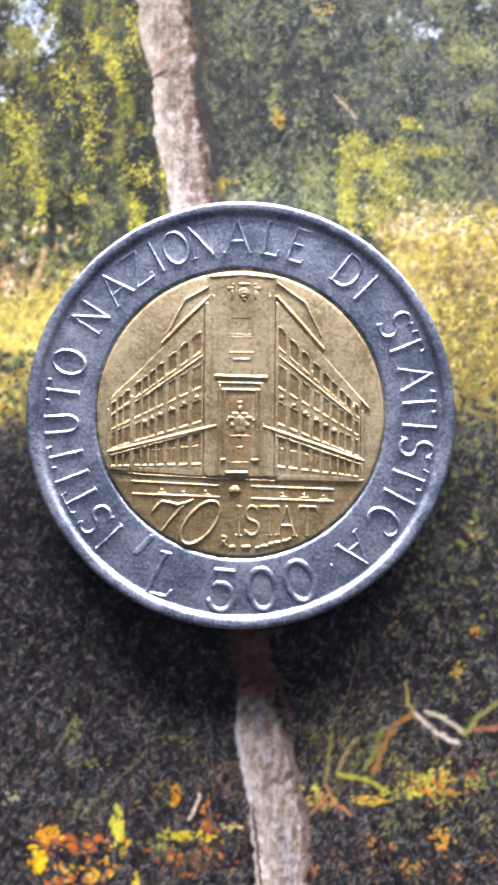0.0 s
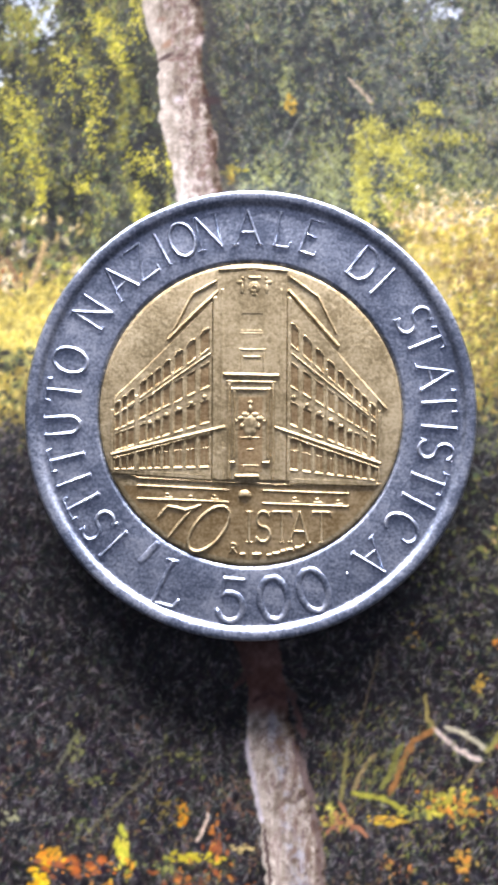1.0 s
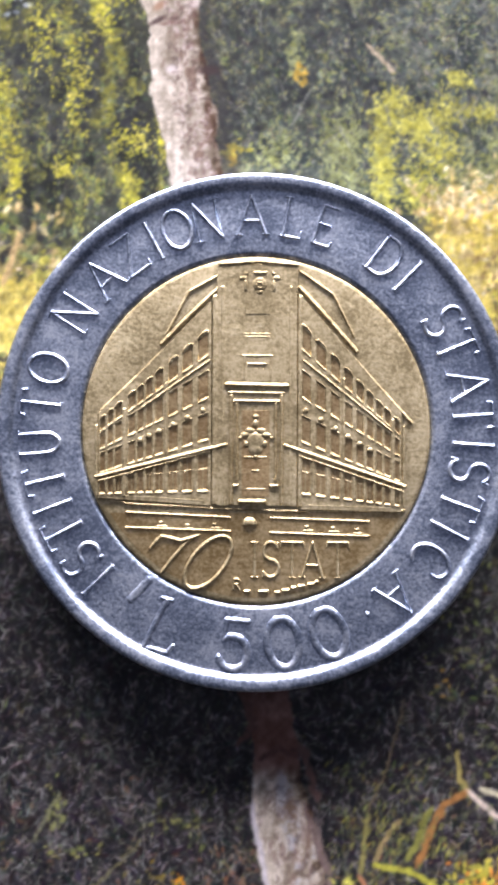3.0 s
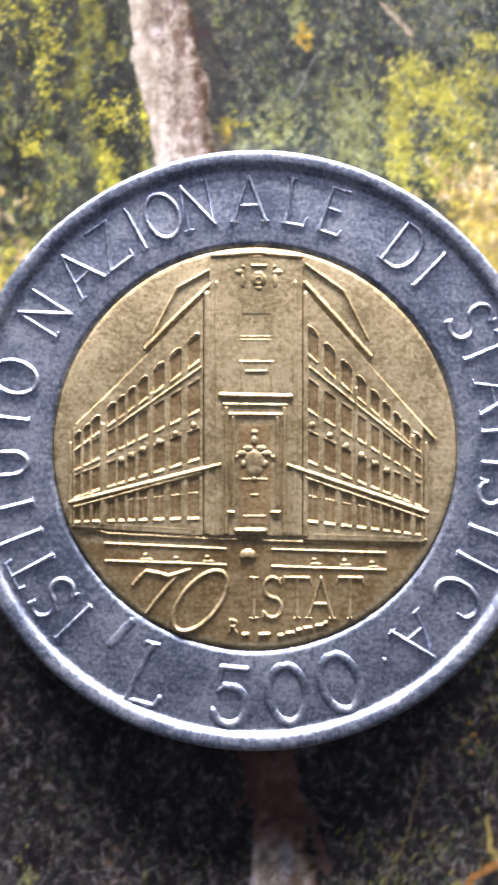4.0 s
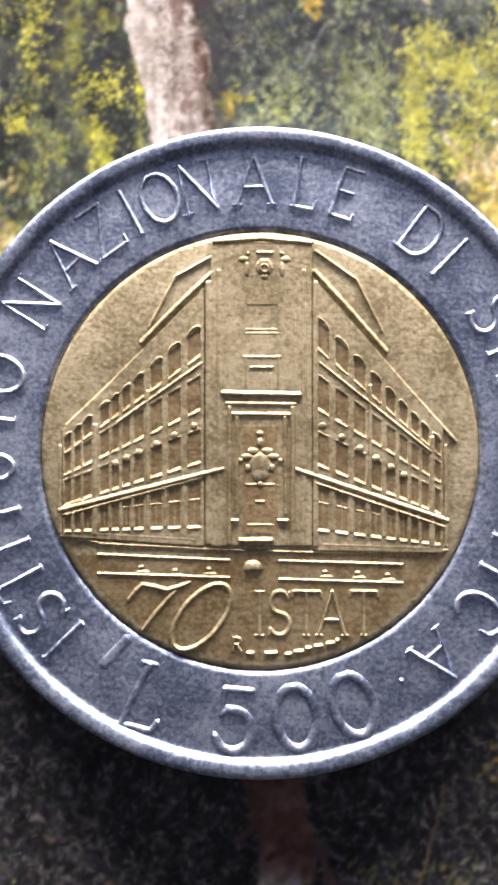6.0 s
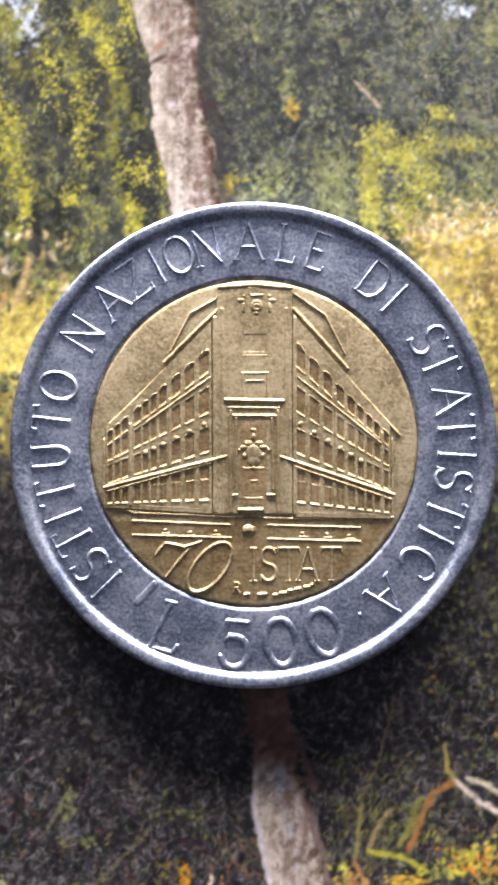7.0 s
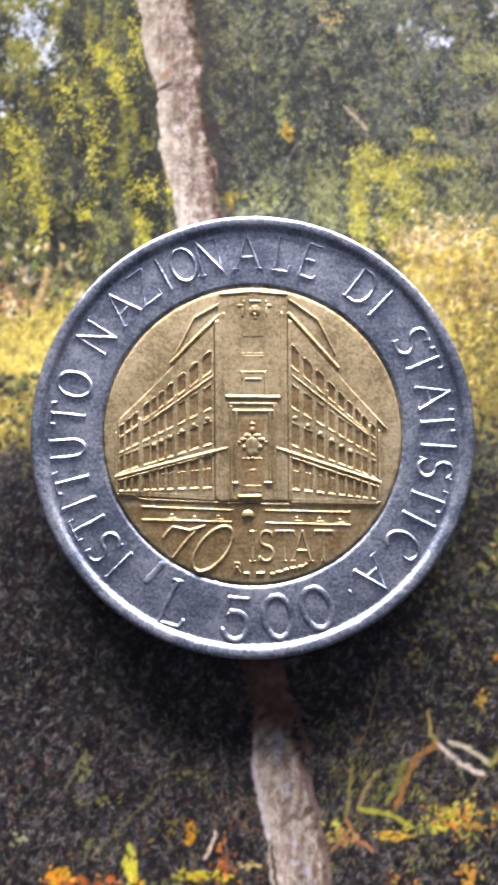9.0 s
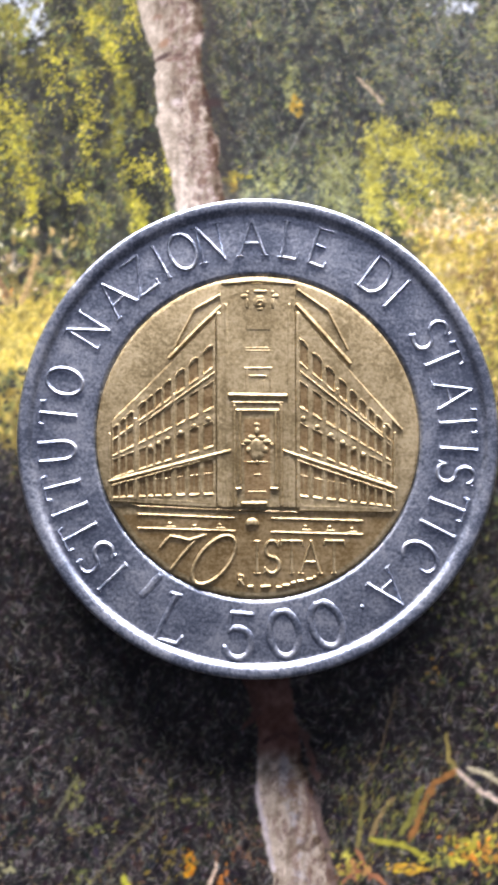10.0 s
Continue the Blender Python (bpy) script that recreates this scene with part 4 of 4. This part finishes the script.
def build_wing(cols, row_lines, top, bottom, cornice, roof, mansard, far_roof, course, piers, label):
    """cols: centre of each bay from the corner outwards; row_lines: sill line and height of the opening at the corner and at the far end."""
    xs = sorted(cols)
    edges = [xs[0] - (xs[1] - xs[0]) * 0.5] + [(a + b) / 2 for a, b in zip(xs, xs[1:])] + [xs[-1] + (xs[-1] - xs[-2]) * 0.5]
    near, far = cols[0], cols[-1]
    columns = [(x - (b - a) * 0.34, x + (b - a) * 0.34) for x, a, b in zip(xs, edges, edges[1:])]
    rows = []
    for sill, h0, h1 in row_lines:
        tall = line(near, far, h0, h1)
        rows.append((sill, lambda x, s=sill, t=tall: s(x) - t(x)))
    skin, holes = wall_with_openings(columns, edges, rows, top, bottom, WALL, 0.04)
    wing = part("wing_wall", skin, bronze, core, label)
    # window floors take the darker bronze, so their shade is coloured in
    for hole in holes:
        zs = (WALL - 0.071, WALL - 0.071, WALL - 0.035, WALL - 0.035)
        part("window", ([(*[c * MM for c in rel(*p)], z * MM) for p, z in zip(hole, zs)], [(0, 1, 2, 3)]), shaded_bronze, core, "sunk window, recess shade in its brown colour")
    for n, (sill, *_rest) in enumerate(row_lines):
        for c0, c1 in columns:
            w = -(c1 - c0) * 0.06
            k = 0.12 if n < 2 else 0.1
            part("window_sill", ridge((rel(c0 - w, sill(c0 - w) + 3), rel(c1 + w, sill(c1 + w) + 3)), k, 0.038, WALL - 0.005, 1.0), bronze, core)
    sill, h0, h1 = row_lines[3]
    for x, (c0, c1) in zip(xs, columns):
        y, rise = sill(x) - line(near, far, h0, h1)(x), (c1 - c0) * 0.5
        slope = (sill(c1) - sill(c0)) / (c1 - c0)
        arch = [rel(x - rise * math.cos(q), y - slope * rise * math.cos(q) - 0.7 * rise * math.sin(q)) for q in [math.pi * i / 6 for i in range(7)]]
        part("window_arch", ridge(arch, 0.09, 0.05, WALL - 0.01), bronze, core)
    for (x0, y0), (x1, y1), w, h in cornice:
        part("cornice", ridge((rel(x0, y0), rel((x0 + x1) / 2, (y0 + y1) / 2), rel(x1, y1)), w, h, WALL - 0.01), bronze, core)
    part("roof_cornice", ridge([rel(*p) for p in roof], 0.26, 0.105, BASE + 0.02), bronze, core)
    part("roof_edge", ridge([rel(*p) for p in mansard], 0.17, 0.09, BASE), bronze, core)
    part("roof_edge", ridge([rel(*p) for p in far_roof], 0.2, 0.1, BASE), bronze, core)
    # pilasters between the ground-floor openings
    for e in edges[1:-1]:
        part("pilaster", ridge((rel(e, row_lines[0][0](e) - 2), rel(e, row_lines[0][0](e) - line(near, far, row_lines[0][1], row_lines[0][2])(e) + 2)), 0.16, 0.04, WALL - 0.01, 1.0, 0.6), bronze, core)
    # lintels over the middle rows, glazing bars and transoms in the ground floor
    for sill, h0, h1 in row_lines[1:3]:
        for c0, c1 in columns:
            t = line(near, far, h0, h1)
            part("lintel", ridge((rel(c0, sill(c0) - t(c0) - 2), rel(c1, sill(c1) - t(c1) - 2)), 0.07, 0.014, WALL - 0.005, 1.0), bronze, core)
    sill, h0, h1 = row_lines[0]
    t = line(near, far, h0, h1)
    for x, (c0, c1) in zip(xs, columns):
        if c1 - c0 > 14:
            part("glazing_bar", ridge((rel(x, sill(x) - 4), rel(x, sill(x) - t(x) + 4)), 0.07, 0.03, WALL - 0.062, 1.0), bronze, core)
            part("transom", ridge((rel(c0 + 2, sill(c0) - 0.6 * t(c0)), rel(c1 - 2, sill(c1) - 0.6 * t(c1))), 0.06, 0.025, WALL - 0.055, 1.0), bronze, core)
    part("plinth", ridge((rel(near, bottom(near) - 10), rel(far, bottom(far) - 7)), 0.12, 0.012, WALL - 0.006, 1.0), bronze, core)
    # flat strips that part the wing into sections
    for x, y0, y1, w in piers:
        part("pier", ridge((rel(x, y0), rel(x, y1)), w, 0.045, WALL - 0.005, 1.0, 0.75), bronze, core)
    # round ornaments under the upper sills
    for x in cols[:6]:
        y = course(x)
        boss("roundel", x, y, 0.15, 0.14, 0.05, WALL - 0.005)


LEFT = (335, 299, 266, 234, 211, 191, 171, 140, 122, 104)
RIGHT = (571, 606, 639, 669, 696, 719, 740, 759, 780)
build_wing(LEFT, ((line(335, 95, 949, 956), 82, 52), (line(342, 137, 831, 895), 58, 42), (line(345, 195, 734, 806), 60, 36), (line(346, 201, 634, 738), 50, 26)),
           line(372, 100, 492, 768), line(365, 90, 985, 966),
           (((389, 843), (88, 919), 0.24, 0.08), ((350, 648), (195, 757), 0.13, 0.06), ((352, 858), (95, 928), 0.1, 0.06)),
           ((374, 477), (300, 547), (238, 611)), ((367, 452), (302, 488), (252, 583)), ((244, 626), (165, 703), (101, 764)), line(340, 213, 762, 823), ((362, 500, 980, 0.26), (250, 700, 866, 0.16), (154, 762, 962, 0.2), (90, 800, 960, 0.14)), "left wing with rows of sunk windows")
build_wing(RIGHT, ((line(568, 793, 955, 982), 82, 52), (line(571, 758, 838, 913), 58, 42), (line(571, 758, 737, 849), 60, 34), (line(577, 700, 633, 741), 50, 26)),
           line(553, 810, 492, 788), line(548, 801, 992, 997),
           (((521, 844), (801, 939), 0.24, 0.08), ((566, 648), (770, 812), 0.13, 0.06), ((556, 868), (795, 950), 0.1, 0.06)),
           ((556, 479), (620, 549), (688, 627)), ((558, 441), (633, 494), (682, 592)), ((678, 640), (745, 714), (815, 792)), line(573, 740, 765, 868), ((558, 500, 985, 0.22), (658, 690, 885, 0.16), (772, 785, 985, 0.2), (797, 800, 985, 0.14)), "right wing with rows of sunk windows")

# corner tower
def plate(name, x0, x1, y0, y1, z, label=""):
    part(name, slab((rel(x0, y1), rel(x1, y1), rel(x1, y0), rel(x0, y0)), BASE - 0.02, z, 0.05), bronze, core, label)


plate("tower_front", 366, 551, 424, 986, WALL + 0.012, "tall plain corner tower of the building")
plate("tower_face", 398, 522, 430, 700, WALL + 0.03)
part("tower_cornice", ridge((rel(372, 425), rel(460, 419), rel(552, 427)), 0.24, 0.06, WALL), bronze, core)
part("tower_side", ridge((rel(380, 478), rel(382, 984)), 0.24, 0.035, WALL + 0.005), bronze, core)
part("tower_side", ridge((rel(537, 478), rel(535, 984)), 0.24, 0.035, WALL + 0.005), bronze, core)
for y, h in ((587, 0.014), (594, 0.014), (637, 0.012)):
    part("moulding", ridge((rel(430, y), rel(488, y)), 0.1, h, WALL + 0.028), bronze, core)
part("tower_panel", slab((rel(430, 541), rel(490, 541), rel(490, 519), rel(430, 519)), WALL, WALL + 0.05, 0.05), bronze, core)
# coat of arms at the tower's head
part("crest", ridge((rel(450, 445), rel(480, 445)), 0.14, 0.05, WALL + 0.028), bronze, core)
for x, y, rx, ry in ((434, 447, 0.09, 0.08), (496, 447, 0.09, 0.08), (426, 458, 0.2, 0.12), (503, 458, 0.2, 0.12), (464, 473, 0.36, 0.34), (464, 462, 0.24, 0.12), (432, 476, 0.12, 0.3), (497, 476, 0.12, 0.3), (464, 490, 0.16, 0.1)):
    boss("crest", x, y, rx, ry, 0.035, WALL + 0.03)
part("crest", ridge([rel(464 + 7 * math.cos(q), 474 + 7 * math.sin(q)) for q in [2 * math.pi * i / 10 for i in range(11)]], 0.09, 0.05, WALL + 0.05), bronze, core)
# small window over the door
for pts, h in ((((430, 640), (430, 690)), 0.035), (((490, 640), (490, 690)), 0.035), (((426, 637), (494, 637)), 0.03), (((438, 656), (480, 656)), 0.045), (((458, 668), (458, 692)), 0.015), (((474, 668), (474, 692)), 0.015)):
    part("window_moulding", ridge([rel(*p) for p in pts], 0.1, h, WALL + 0.028), bronze, core)
# portal
part("portal_cornice", ridge((rel(386, 704), rel(530, 707)), 0.27, 0.09, WALL + 0.02), bronze, core)
part("portal_lintel", ridge((rel(394, 722), rel(521, 724)), 0.14, 0.045, WALL + 0.02), bronze, core)
part("portal_lintel", ridge((rel(404, 742), rel(511, 743)), 0.16, 0.055, WALL + 0.02), bronze, core)
for x in (400, 516):
    part("portal_pilaster", ridge((rel(x, 730), rel(x, 980)), 0.22, 0.12, WALL + 0.02), bronze, core)
for x in (414, 502):
    part("portal_jamb", ridge((rel(x, 748), rel(x, 925)), 0.16, 0.1, WALL + 0.02), bronze, core)
for x0, x1 in ((398, 416), (489, 507)):
    part("portal_base", ridge((rel(x0, 938), rel(x1, 938)), 0.16, 0.08, WALL + 0.03), bronze, core)
part("door_step", ridge((rel(418, 975), rel(478, 975)), 0.26, 0.09, WALL + 0.01), bronze, core)
plate("door", 424, 489, 762, 966, WALL + 0.022, "door leaf in the portal, recess shade in its brown colour")
# the doorway's recess shade is given by the darker bronze
bpy.data.objects["door"].data.materials[0] = shaded_bronze
for y, x0, x1, h in ((872, 430, 482, 0.022), (903, 448, 464, 0.03), (946, 434, 478, 0.02)):
    part("door_rail", ridge((rel(x0, y), rel(x1, y)), 0.1, h, WALL + 0.02), bronze, core)
# urn and shield over the door
for x, y, rx, ry in ((456, 778, 0.16, 0.11), (456, 795, 0.13, 0.2), (456, 836, 0.46, 0.5), (456, 852, 0.36, 0.36), (432, 821, 0.26, 0.13), (480, 821, 0.26, 0.13), (443, 811, 0.24, 0.14), (469, 811, 0.24, 0.14),
                     (420, 828, 0.12, 0.1), (493, 828, 0.12, 0.1), (434, 842, 0.13, 0.16), (478, 842, 0.13, 0.16), (456, 872, 0.12, 0.12)):
    boss("shield_ornament", x, y, rx, ry, 0.05, WALL + 0.02)
# browner field under the ground line
def exergue(top, steps=40):
    a0 = math.asin(top / 8.38)
    rim = [math.pi - a0 + (math.pi + 2 * a0) * i / steps for i in range(steps + 1)]
    verts, faces = [], []
    for q in rim:
        x, y = 8.38 * math.cos(q), 8.38 * math.sin(q)
        for k in range(9):
            yy = y + (top - y) * k / 8
            r2 = (x * x + yy * yy) / 8.4**2
            verts.append((x * MM, yy * MM, (CORE + 0.03 * (1 - r2) + 0.004) * MM))
    for i in range(steps):
        for k in range(8):
            o = i * 9 + k
            faces.append((o, o + 9, o + 10, o + 1))
    return verts, faces


part("exergue_field", exergue(rel(456, 1000)[1]), exergue_bronze, core, "browner bronze field below the building", True)
# ground line, kerbs and dome in front
part("ground_line", ridge([rel(*p) for p in ((92, 966), (125, 968), (162, 980), (280, 986), (390, 992), (470, 994), (560, 997), (700, 997), (800, 993))], 0.12, 0.06, BASE + 0.02), bronze, core)
for x0, y0, x1, y1 in ((158, 1000, 400, 1011), (158, 1035, 400, 1043), (490, 1012, 718, 1019), (490, 1046, 718, 1053)):
    part("kerb", ridge((rel(x0, y0), rel((x0 + x1) / 2, (y0 + y1) / 2), rel(x1, y1)), 0.12, 0.07, BASE), bronze, core)
for x, y in ((238, 1024), (300, 1030), (362, 1028), (575, 1033), (635, 1035), (690, 1039)):
    boss("street_car", x, y, 0.13, 0.09, 0.07, BASE)
    boss("street_car", x + 3, y + 9, 0.3, 0.08, 0.06, BASE)
dome = lathe(((0.40, 0.0), (0.36, 0.07), (0.24, 0.12), (0.01, 0.14)), 20)
dv = [(x + rel(443, 1022)[0] * MM, max(y, -0.00012) * 0.85 + rel(443, 1026)[1] * MM, z + BASE * MM) for x, y, z in dome[0]]
part("dome", (dv, dome[1]), bronze, core, "", True)
# the anniversary numeral and the institute's initials
seven = ridge([rel(*p) for p in ((214, 1084), (226, 1070), (240, 1056), (262, 1060), (285, 1066), (308, 1060), (328, 1052))], 0.24, 0.09, BASE, 0.6)
leg7 = ridge([rel(*p) for p in ((300, 1068), (284, 1086), (262, 1112), (240, 1140))], 0.25, 0.08, BASE, 0.7)
part("numeral", join(seven, leg7), bronze, core)
oval = []
for i in range(33):
    q = 2 * math.pi * i / 32
    u, v = 42 * math.cos(q), 66 * math.sin(q)
    oval.append(rel(348 + u + v * 0.52, 1116 - v * 0.92 + u * 0.06))
part("numeral", ridge(oval, 0.25, 0.09, BASE), bronze, core)
for ch, x, w in (("I", 455, 0.4), ("S", 492, 0.9), ("T", 541, 1.08), ("A", 588, 1.2), ("T", 646, 1.02)):
    a, b = rel(x, 1109)
    letter("letter", glyph(ch, 1.72, w, 0.23, 0.075), bronze, core, a, b, BASE + 0.005, -1.0)
a, b = rel(413, 1166)
letter("mint_mark", glyph("R", 0.52, 0.44, 0.15, 0.09), bronze, core, a, b, BASE + 0.005, -4)
for x, y, w in ((438, 1183, 12), (476, 1183, 22), (508, 1185, 10), (527, 1180, 16), (545, 1174, 10), (563, 1170, 14), (585, 1165, 14), (598, 1160, 5)):
    part("signature_bar", ridge((rel(x - w / 2, y), rel(x + w / 2, y - 1)), 0.2, 0.09, BASE), bronze, core)
